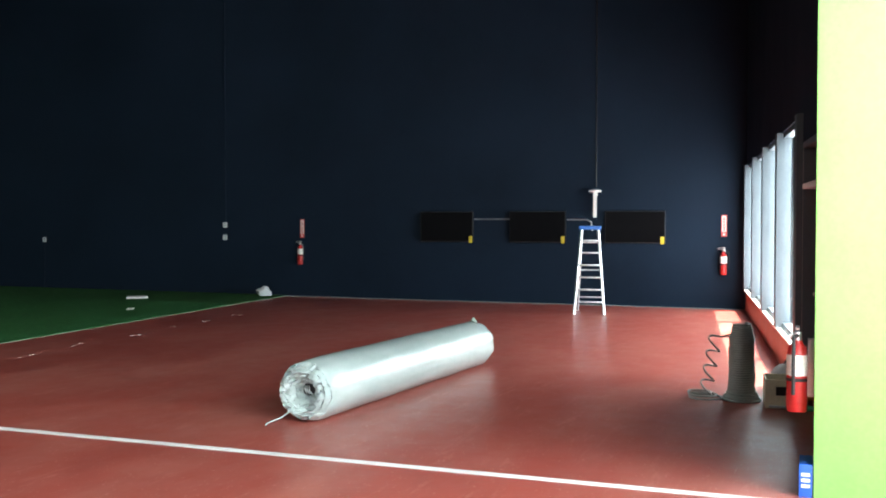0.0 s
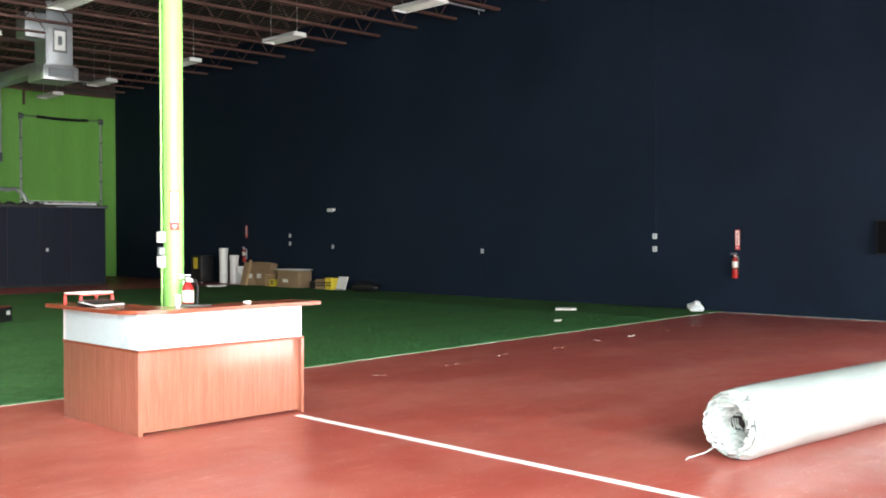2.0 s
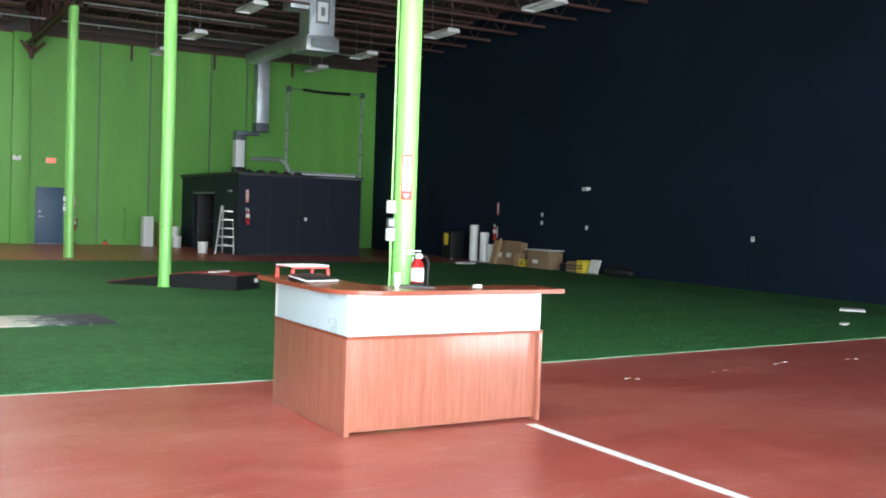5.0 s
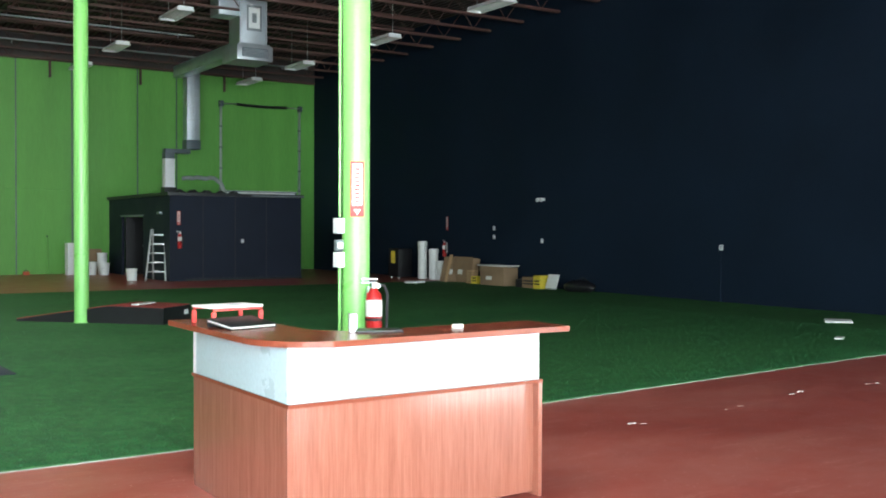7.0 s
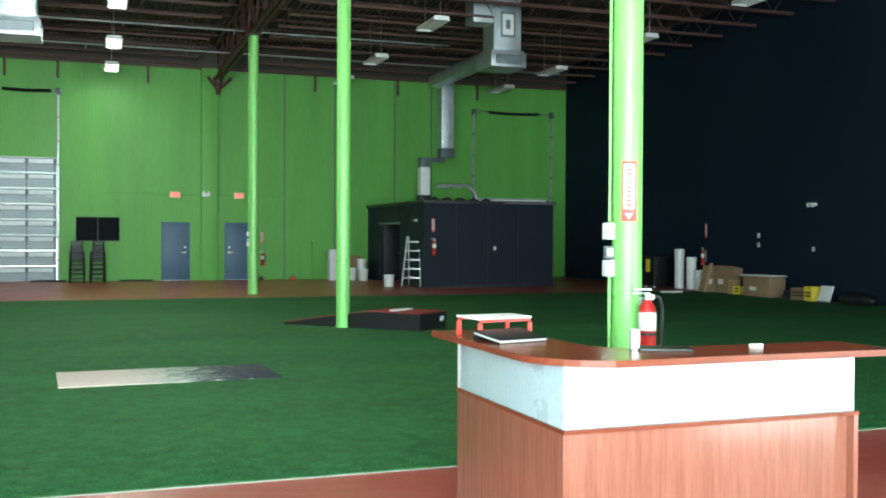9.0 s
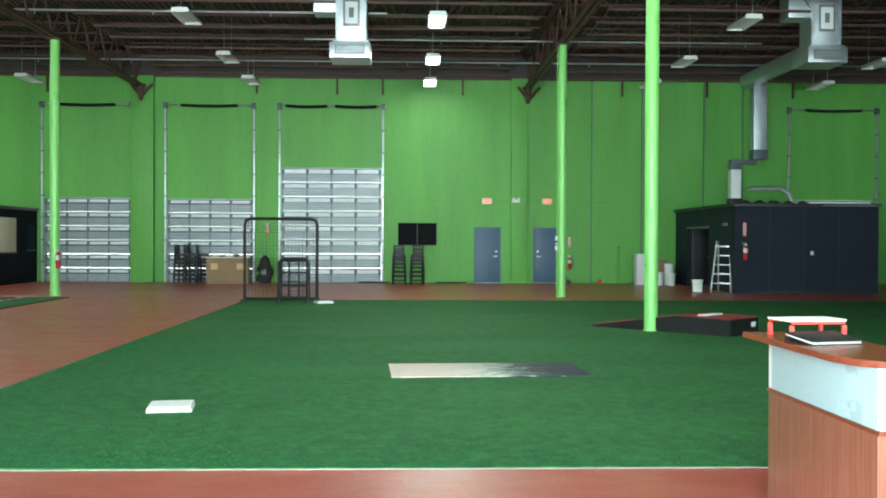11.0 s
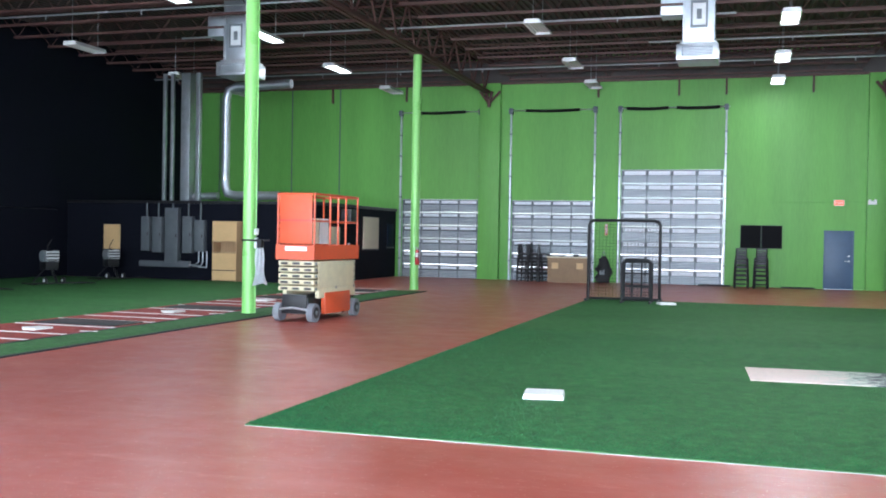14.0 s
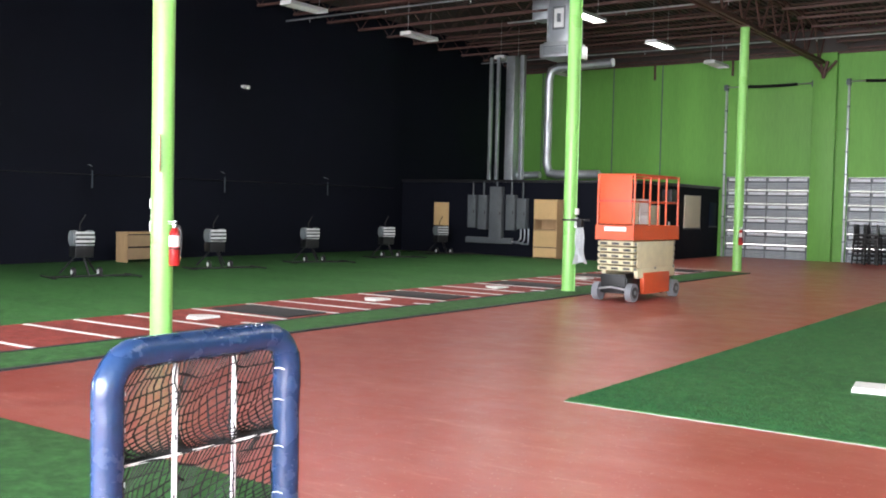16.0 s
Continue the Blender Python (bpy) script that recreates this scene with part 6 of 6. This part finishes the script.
protective_screen(-4.06, -2.24, 29.1, 2.09, False)
t = thing("strike_zone_net", "small black padded target frame with pockets in front of the screen", "target net")
x0, x1, y, h = -3.1, -2.4, 28.5, 1.08
part("frame", tube_bm([(x0, y, 0.05), (x0, y, h - 0.08), (x0 + 0.08, y, h), (x1 - 0.08, y, h), (x1, y, h - 0.08), (x1, y, 0.05)], 0.055, 8), M["black"], t)
part("bottom_bar", tube_bm([(x0, y, 0.12), (x1, y, 0.12)], 0.05, 8), M["black"], t)
for f in (1 / 3, 2 / 3):
    part("strap", box_bm(x0 + (x1 - x0) * f - 0.025, y - 0.01, 0.12, x0 + (x1 - x0) * f + 0.025, y + 0.01, h - 0.04), M["rubber"], t)
    part("strap", box_bm(x0, y - 0.012, 0.1 + (h - 0.1) * f - 0.025, x1, y + 0.012, 0.1 + (h - 0.1) * f + 0.025), M["rubber"], t)
for x in (x0, x1):
    part("foot", tube_bm([(x, y - 0.35, 0.045), (x, y + 0.35, 0.045)], 0.03, 8), M["black"], t)
bm = bmesh.new()
net_sheet(bm, (x0, y + 0.02, 0.1), (x1, y + 0.02, 0.1), (x0, y + 0.02, h), 12, 16, 0.005, 0.08)
part("netting", bm, M["net"], t, "black net", None)

t = thing("packing_crate", "pale cardboard covered counter box by the overhead door", "crate", pose(-6.35, 39.35, 0, rz=4))
part("body", box_bm(-0.72, -0.35, 0, 0.72, 0.35, 0.9, 0.01), M["cardboard"], t)
part("top", box_bm(-0.75, -0.38, 0.9, 0.75, 0.38, 0.94, 0.006), M["cream_panel"], t)
for s in (-0.45, 0.45):
    part("print_mark", box_bm(s - 0.12, -0.353, 0.5, s + 0.12, -0.35, 0.72), M["tan"], t)
for k in range(3):
    part("items", box_bm(-0.3 + 0.25 * k, -0.15, 0.94, -0.12 + 0.25 * k, 0.1, 0.99 + 0.02 * k, 0.006), M["black" if k != 1 else "white"], t)
t = thing("equipment_bag", "dark equipment bag hanging by the green wall", "bag", pose(-5.1, 39.7, 0))
bm = lathe_bm([(0.16, 0), (0.26, 0.05), (0.28, 0.2), (0.25, 0.36), (0.27, 0.5), (0.2, 0.68), (0.17, 0.85), (0.06, 0.98)], 18)
for v in bm.verts:
    k = 1 + 0.5 * noise.noise(v.co * 4.5)
    v.co = Vector((v.co.x * k, v.co.y * k, v.co.z))
part("body", bm, M["rubber"], t)
part("pale_pocket", box_bm(-0.12, -0.27, 0.3, 0.06, -0.2, 0.5, 0.02), M["grey"], t, "grey pocket")
part("strap", tube_bm([(0.05, 0, 0.95), (0.0, -0.05, 1.2), (-0.08, 0, 0.95)], 0.02), M["grey"], t)
vertical_sign(pose(-5.1, BACK_Y - 0.001, 1.75))


# ---- scissor lift ----
def scissor_lift():
    t = thing("scissor_lift", "orange and cream electric scissor lift parked on the red floor", "scissor lift", pose(-7.96, 20.72, 0, rz=-2))
    # local axes: x across (0.76 wide), y along (1.9 long)
    hw, hl = 0.34, 0.93
    for sx in (-1, 1):
        for sy in (-1, 1):
            w = part("wheel", cyl_bm((sx * hw - 0.06, sy * 0.9, 0.17), (sx * hw + 0.06, sy * 0.9, 0.17), 0.17, seg=24), M["grey_rubber"], t, "grey solid tyre")
            part("rim", cyl_bm((sx * (hw + 0.055) - 0.015, sy * 0.9, 0.17), (sx * (hw + 0.055) + 0.015, sy * 0.9, 0.17), 0.105, seg=20), M["black"], w)
            part("hub", cyl_bm((sx * (hw + 0.07) - 0.015, sy * 0.9, 0.17), (sx * (hw + 0.07) + 0.015, sy * 0.9, 0.17), 0.04, seg=12), M["grey"], w)
    part("chassis", box_bm(-0.27, -0.95, 0.14, 0.27, 0.95, 0.44, 0.02), M["black"], t)
    part("axle", cyl_bm((-0.34, -0.9, 0.17), (0.34, -0.9, 0.17), 0.035), M["black"], t)
    for sx in (-1, 1):
        part("battery_cover", box_bm(sx * 0.36 - 0.06, -0.5, 0.12, sx * 0.36 + 0.03, 0.62, 0.52, 0.02), M["orange"], t, "orange side tray")
        part("side_slope", box_bm(sx * 0.33 - 0.05, -0.72, 0.42, sx * 0.33 + 0.04, 0.9, 0.62, 0.02), M["cream"], t)
    part("steering_link", tube_bm([(-0.3, -1.0, 0.22), (0.0, -1.06, 0.26), (0.3, -1.0, 0.22)], 0.02), M["galv"], t)
    part("front_plate", box_bm(-0.25, -0.99, 0.22, 0.25, -0.95, 0.5, 0.01), M["black"], t)
    for k in range(5):
        z = 0.56 + 0.115 * k
        arm = part("scissor_arm", box_bm(-0.36, -0.93, z, 0.36, 0.9, z + 0.085, 0.01), M["cream"], t, "folded cream scissor arm")
        for sx in (-0.24, 0.0, 0.24):
            part("slot", box_bm(sx - 0.07, -0.942, z + 0.02, sx + 0.07, -0.93, z + 0.06), M["black"], arm)
        for sy in (-0.85, 0.0, 0.82):
            part("pivot", cyl_bm((-0.375, sy, z + 0.04), (0.375, sy, z + 0.04), 0.028, seg=10), M["grey"], arm)
    for sx in (-1, 1):
        part("side_cover", box_bm(sx * 0.378 - 0.006, -0.80, 0.62, sx * 0.378 + 0.006, 0.78, 1.10, 0.004), M["cream"], t, "smooth cream side sheet")
    part("platform", box_bm(-0.38, -0.98, 1.13, 0.38, 0.98, 1.18, 0.008), M["orange"], t)
    for n_, a in (("toe_board", (-0.39, -0.99, 1.13, -0.37, 0.99, 1.4)), ("toe_board", (0.37, -0.99, 1.13, 0.39, 0.99, 1.4)), ("toe_board", (-0.37, -0.99, 1.13, 0.37, -0.97, 1.4)), ("toe_board", (-0.37, 0.97, 1.13, 0.37, 0.99, 1.4))):
        part(n_, box_bm(*a), M["orange"], t)
    part("name_plate", box_bm(-0.2, -0.996, 1.29, 0.24, -0.99, 1.37), M["white"], t, "white name plate")
    # guard rails
    H = 2.33
    for sx in (-1, 1):
        part("top_rail", tube_bm([(sx * 0.37, -0.96, H), (sx * 0.37, 0.96, H)], 0.022, 8), M["orange"], t)
        part("mid_rail", tube_bm([(sx * 0.37, -0.96, 1.84), (sx * 0.37, 0.96, 1.84)], 0.018, 8), M["orange"], t)
        for sy in (-0.95, -0.3, 0.05, 0.4, 0.95):
            part("post", tube_bm([(sx * 0.37, sy, 1.38), (sx * 0.37, sy, H)], 0.02, 8), M["orange"], t)
    for sy in (-0.96, 0.96):
        part("end_rail", tube_bm([(-0.37, sy, H), (0.37, sy, H)], 0.022, 8), M["orange"], t)
        part("end_mid_rail", tube_bm([(-0.37, sy, 1.84), (0.37, sy, 1.84)], 0.018, 8), M["orange"], t)
    part("gate_panel", box_bm(-0.33, -0.975, 1.42, 0.33, -0.955, 2.32, 0.01), M["orange"], t, "solid orange gate panel")
    part("gate_seam", box_bm(-0.35, -0.982, 1.83, 0.35, -0.975, 1.86), M["sign_red"], t)
    part("control_box", box_bm(0.2, 0.55, 1.86, 0.42, 0.8, 2.1, 0.02), M["black"], t, "black control box")
    part("document_sheet", box_bm(0.0, -0.55, 1.42, 0.02, -0.05, 1.9), M["cream_panel"], t)
    part("white_sheet", box_bm(0.03, -0.05, 1.42, 0.05, 0.3, 1.9), M["white"], t)
    part("charger_cable", tube_bm([(0.2, 0.9, 0.5), (0.3, 1.05, 0.3), (0.1, 1.1, 0.1), (0.0, 1.05, 0.03)], 0.012), M["black"], t)


scissor_lift()
t = thing("towel", "white cloth hanging from the green column", "cloth", pose(-9.38, 20.86, 0))
bm = bmesh.new()
rows_ = []
for i in range(9):
    row = []
    for k in range(13):
        f, g = i / 8, k / 12
        w = 0.16 + 0.03 * math.sin(f * 7)
        row.append(bm.verts.new((0.12 + (g - 0.5) * 2 * w * (0.5 + 0.5 * f), -0.05 + 0.05 * math.sin(g * 17 + f * 2) * (0.3 + f), 1.32 - 0.7 * f - 0.1 * abs(g - 0.7) * f)))
    rows_.append(row)
for a, b in zip(rows_, rows_[1:]):
    for k in range(12):
        bm.faces.new((a[k], a[k + 1], b[k + 1], b[k]))
r = bmesh.ops.solidify(bm, geom=bm.faces[:], thickness=0.012)
part("cloth", bm, M["cloth"], t, "", 60)
part("hook_bar", tube_bm([(-0.3, 0.0, 1.46), (0.3, 0.0, 1.46)], 0.02), M["black"], t)
part("clamp", box_bm(0.05, -0.06, 1.3, 0.16, 0.04, 1.48, 0.01), M["rubber"], t)


# ---- pitching machines behind the lanes ----
def pitching_machine(x, y, rz):
    t = thing("pitching_machine", "black pitching machine with a pale guard plate on the turf", "pitching machine", pose(x, y, 0.014, rz=rz), "pitching machines")
    for a in (0, 120, 240):
        c, s = math.cos(radians(a)), math.sin(radians(a))
        part("leg", tube_bm([(0.45 * c, 0.45 * s, 0.04), (0.05 * c, 0.05 * s, 0.5)], 0.025, 6), M["black"], t)
    for s in (-0.28, 0.28):
        w = part("transport_wheel", cyl_bm((0.3, s - 0.03, 0.1), (0.3, s + 0.03, 0.1), 0.1), M["rubber"], t)
        part("hub", cyl_bm((0.3, s - 0.04, 0.1), (0.3, s + 0.04, 0.1), 0.05), M["white"], w, "pale hub")
    part("motor_box", box_bm(-0.2, -0.2, 0.4, 0.18, 0.2, 0.64, 0.02), M["black"], t)
    for s in (-0.17, 0.17):
        part("throwing_wheel", cyl_bm((0.0, s - 0.06, 0.8), (0.0, s + 0.06, 0.8), 0.17), M["grey"], t, "pale throwing wheel")
    part("guard_plate", box_bm(0.19, -0.2, 0.66, 0.22, 0.2, 0.95, 0.01), M["strip_dull"], t, "pale guard plate")
    part("chute", tube_bm([(-0.1, 0, 0.9), (-0.1, 0, 1.1), (-0.05, 0.1, 1.3)], 0.014, 8), M["net"], t)
    for zz in (0.68, 0.77, 0.86):
        part("slot", box_bm(0.22, -0.2, zz, 0.224, 0.2, zz + 0.04), M["black"], t)
    f = part("base_bar", tube_bm([(0.6, -0.9, 0.035), (0.6, 0.9, 0.035)], 0.02, 8), M["net"], t)
    for s in (-0.9, 0.9):
        part("foot", tube_bm([(0.15, s, 0.035), (1.05, s, 0.035)], 0.02, 8), M["net"], f)


for k, (x, y) in enumerate(((-18.6, 15.9), (-19.0, 20.0), (-19.4, 23.9), (-19.8, 27.9), (-20.3, 31.6))):
    pitching_machine(x, y, -15 - 3 * k)
bn = thing("wooden_bench", "low brown wooden bench box by the black wall", "bench", pose(-21.9, 20.3, 0.014, rz=90))
part("seat", box_bm(-0.9, -0.25, 0.75, 0.9, 0.25, 0.8, 0.008), M["pallet"], bn)
for z in (0.08, 0.42):
    part("front_board", box_bm(-0.88, -0.24, z, 0.88, -0.21, z + 0.3, 0.006), M["cardboard"], bn)
for s in (-0.87, 0.87):
    part("side", box_bm(s - 0.02, -0.21, 0, s + 0.02, 0.24, 0.75, 0.004), M["pallet"], bn)
structure("wall_rail", tube_bm([(WEST_X + 0.03, 9.0, 2.3), (WEST_X + 0.03, 32.0, 2.3)], 0.012), M["black"], "thin dark rail along the black wall", "rail")
for y in (14.2, 19.0, 23.6, 28.2):
    t = thing("net_cable", "thin pale hanging strap on the black wall", "strap", pose(WEST_X + 0.2, y, 0), "hanging straps")
    part("strap", box_bm(-0.012, -0.016, 1.95, 0.012, 0.016, 2.4, 0.003), M["frame"], t)
    part("hook", tube_bm([(0, 0, 2.5), (-0.1, 0, 2.55), (-0.19, 0, 2.55)], 0.008, 6), M["cable"], t)


# ---- blue strike-zone net by the walker ----
def blue_target():
    L, R = Vector((-2.745, 4.88, 0)), Vector((-2.73, 5.79, 0))
    d = R - L
    w, h, r = d.length, 1.22, 0.052
    t = thing("pitching_target", "blue vinyl padded frame with a nine-pocket net and white straps", "pitching target", Matrix.Translation(L) @ Matrix.Rotation(math.atan2(d.y, d.x), 4, "Z"))
    x0, x1 = r, w - r
    prof = [(x0, 0.06), (x0, h - 0.14)] + [(x0 + 0.12 - 0.12 * math.cos(a), h - 0.17 + 0.12 * math.sin(a)) for a in [math.pi / 2 * q / 5 for q in range(1, 6)]]
    prof += [(x1 - 0.12 + 0.12 * math.sin(a), h - 0.17 + 0.12 * math.cos(a)) for a in [math.pi / 2 * q / 5 for q in range(0, 6)]] + [(x1, 0.06)]
    fine = []
    for (ax, az), (bx_, bz) in zip(prof, prof[1:]):
        n = max(1, int(math.hypot(bx_ - ax, bz - az) / 0.025))
        fine += [(ax + (bx_ - ax) * k / n, az + (bz - az) * k / n) for k in range(n)]
    fine.append(prof[-1])
    bm = bmesh.new()
    tube_into(bm, [(px, 0, pz) for px, pz in fine], r, 18)
    for v in bm.verts:
        crease = noise.noise(Vector((v.co.x * 9 + v.co.z * 16, v.co.y * 6, v.co.z * 7 - v.co.x * 16)))
        k = 1.0 + 0.10 * noise.noise(v.co * 9) + 0.20 * abs(crease) * (1.0 if v.co.z > h - 0.34 else 0.3)
        v.co.y *= k
    part("padded_frame", bm, M["blue_pad"], t, "wrinkled blue vinyl padding", 70)
    part("bottom_bar", tube_bm([(x0, 0, 0.14), (x1, 0, 0.14)], 0.045, 12), M["blue_pad"], t)
    for x in (x0, x1):
        part("foot", tube_bm([(x, -0.35, 0.035), (x, 0.35, 0.035)], 0.03, 10), M["black"], t)
    wi, zi0, zi1 = (x1 - x0), 0.16, h - 0.1
    for f in (1 / 3, 2 / 3):
        part("strap", box_bm(x0 + wi * f - 0.010, -0.004, zi0, x0 + wi * f + 0.010, 0.002, zi1, 0.001), M["white"], t, "white webbing strap")
        z = zi0 + (zi1 - zi0) * f
        part("strap", box_bm(x0 + r * 0.7, -0.0065, z - 0.0045, x1 - r * 0.7, -0.0045, z + 0.0045), M["white"], t, "white webbing strap")
    for c in range(3):
        for q in range(3):
            bm = bmesh.new()
            xa, za = x0 + wi * c / 3, zi0 + (zi1 - zi0) * q / 3
            net_sheet(bm, (xa, -0.008, za), (xa + wi / 3, -0.008, za), (xa, -0.008, za + (zi1 - zi0) / 3), 15, 20, 0.0036, -0.15, 2.1)
            for v in bm.verts:
                v.co.z -= 0.11 * max(0.0, v.co.y) / 0.13
                v.co += Vector((noise.noise(v.co * 14), noise.noise(v.co * 14 + Vector((5, 0, 0))), noise.noise(v.co * 9 + Vector((0, 8, 0))))) * 0.02
            tagged(part("pocket", bm, M["net"], t, "", None), "black net pocket", kind="stuff")
    for x, s in ((x0, 1), (x1, -1)):
        for z in (0.38, 0.56, 0.74, 0.92, 1.04):
            part("tie", tube_bm([(x + s * r * 0.85, -r * 0.62, z), (x + s * r * 1.04, -r * 0.3, z + 0.006), (x + s * (r + 0.015), 0.0, z + 0.004)], 0.0022, 5), M["white"], t, "white lacing tie")


blue_target()

# ---- small litter on the red floor ----
for k in range(16):
    x = 6.2 + 1.15 * (k // 2) + rng.uniform(-0.2, 0.2)
    y = 9.6 + 0.08 * (x - 5) + rng.uniform(-0.12, 0.12)
    s = rng.uniform(0.012, 0.045)
    p = part("paint_chip", box_bm(-s, -s * 0.18, 0, s, s * 0.18, 0.003), M["paper"])
    p.matrix_basis = pose(x, y, 0, rz=rng.uniform(-30, 10))
    tagged(p, "small pale scrap on the red floor", "scrap", "floor scraps")
p = part("paper_scrap", box_bm(-0.14, -0.06, 0, 0.14, 0.06, 0.02, 0.004), M["paper"])
p.matrix_basis = pose(13.2, 12.7, 0.014, rz=30)
tagged(p, "white scrap of paper on the turf", "scrap", "floor scraps")


# ---- turf blades near the walk ----
# a long pale scrape on the red floor
bm = bmesh.new()
last = None
for k in range(41):
    f = k / 40
    c = Vector((9.2 + 6.2 * f, 7.9 - 1.9 * f - 0.5 * math.sin(math.pi * f) + 0.03 * noise.noise(Vector((f * 9, 0, 0))), 0.0015))
    w = 0.012 + 0.018 * abs(noise.noise(Vector((f * 23, 4, 0))))
    row = (bm.verts.new(c + Vector((0, w, 0))), bm.verts.new(c - Vector((0, w, 0))))
    if last:
        bm.faces.new((last[0], row[0], row[1], last[1]))
    last = row
structure("floor_scrape", bm, M["scrape"], "long pale scrape in the red floor paint", "scrape")


def turf_blades(name, x0, x1, y0, y1, count, material, seed, spread=1.0):
    g = np.random.default_rng(seed)
    x = x0 + (x1 - x0) * g.uniform(0, 1, count) ** spread
    y = y0 + (y1 - y0) * g.uniform(0, 1, count) ** 1.7 + np.maximum(0.0, x - 4.2) * 0.08 + 0.04
    a = g.uniform(0, 2 * math.pi, count)
    h = g.uniform(0.007, 0.016, count)
    w = g.uniform(0.0025, 0.005, count)
    lean = g.normal(0, 0.022, (count, 2))
    base = np.stack([x, y, np.full(count, 0.012)], 1)
    off = np.stack([np.cos(a) * w, np.sin(a) * w, np.zeros(count)], 1)
    top = base + np.stack([lean[:, 0], lean[:, 1], h], 1)
    verts = np.stack([base - off, base + off, top], 1).reshape(-1, 3)
    me = bpy.data.meshes.new(name)
    me.from_pydata(verts.tolist(), [], np.arange(3 * count).reshape(-1, 3).tolist())
    me.materials.append(material)
    return tagged(new(name, me), "loose green blades of artificial turf standing up", "turf blades", kind="stuff")


def blade_material():
    m, nt, p = shader("turf_blade")
    geo = nt.nodes.new("ShaderNodeNewGeometry")
    col = ramp(nt, geo.outputs["Random Per Island"], [(0.0, (0.011, 0.070, 0.024)), (0.6, (0.030, 0.15, 0.053)), (1.0, (0.046, 0.175, 0.062))])
    nt.links.new(col, p.inputs["Base Color"])
    p.inputs["Roughness"].default_value = 0.8
    p.inputs["Specular IOR Level"].default_value = 0.2
    return m


BLADE = blade_material()
turf_blades("turf_blades", -4.08, 15.0, 10.63, 20.0, 150000, BLADE, 1, 1.6)
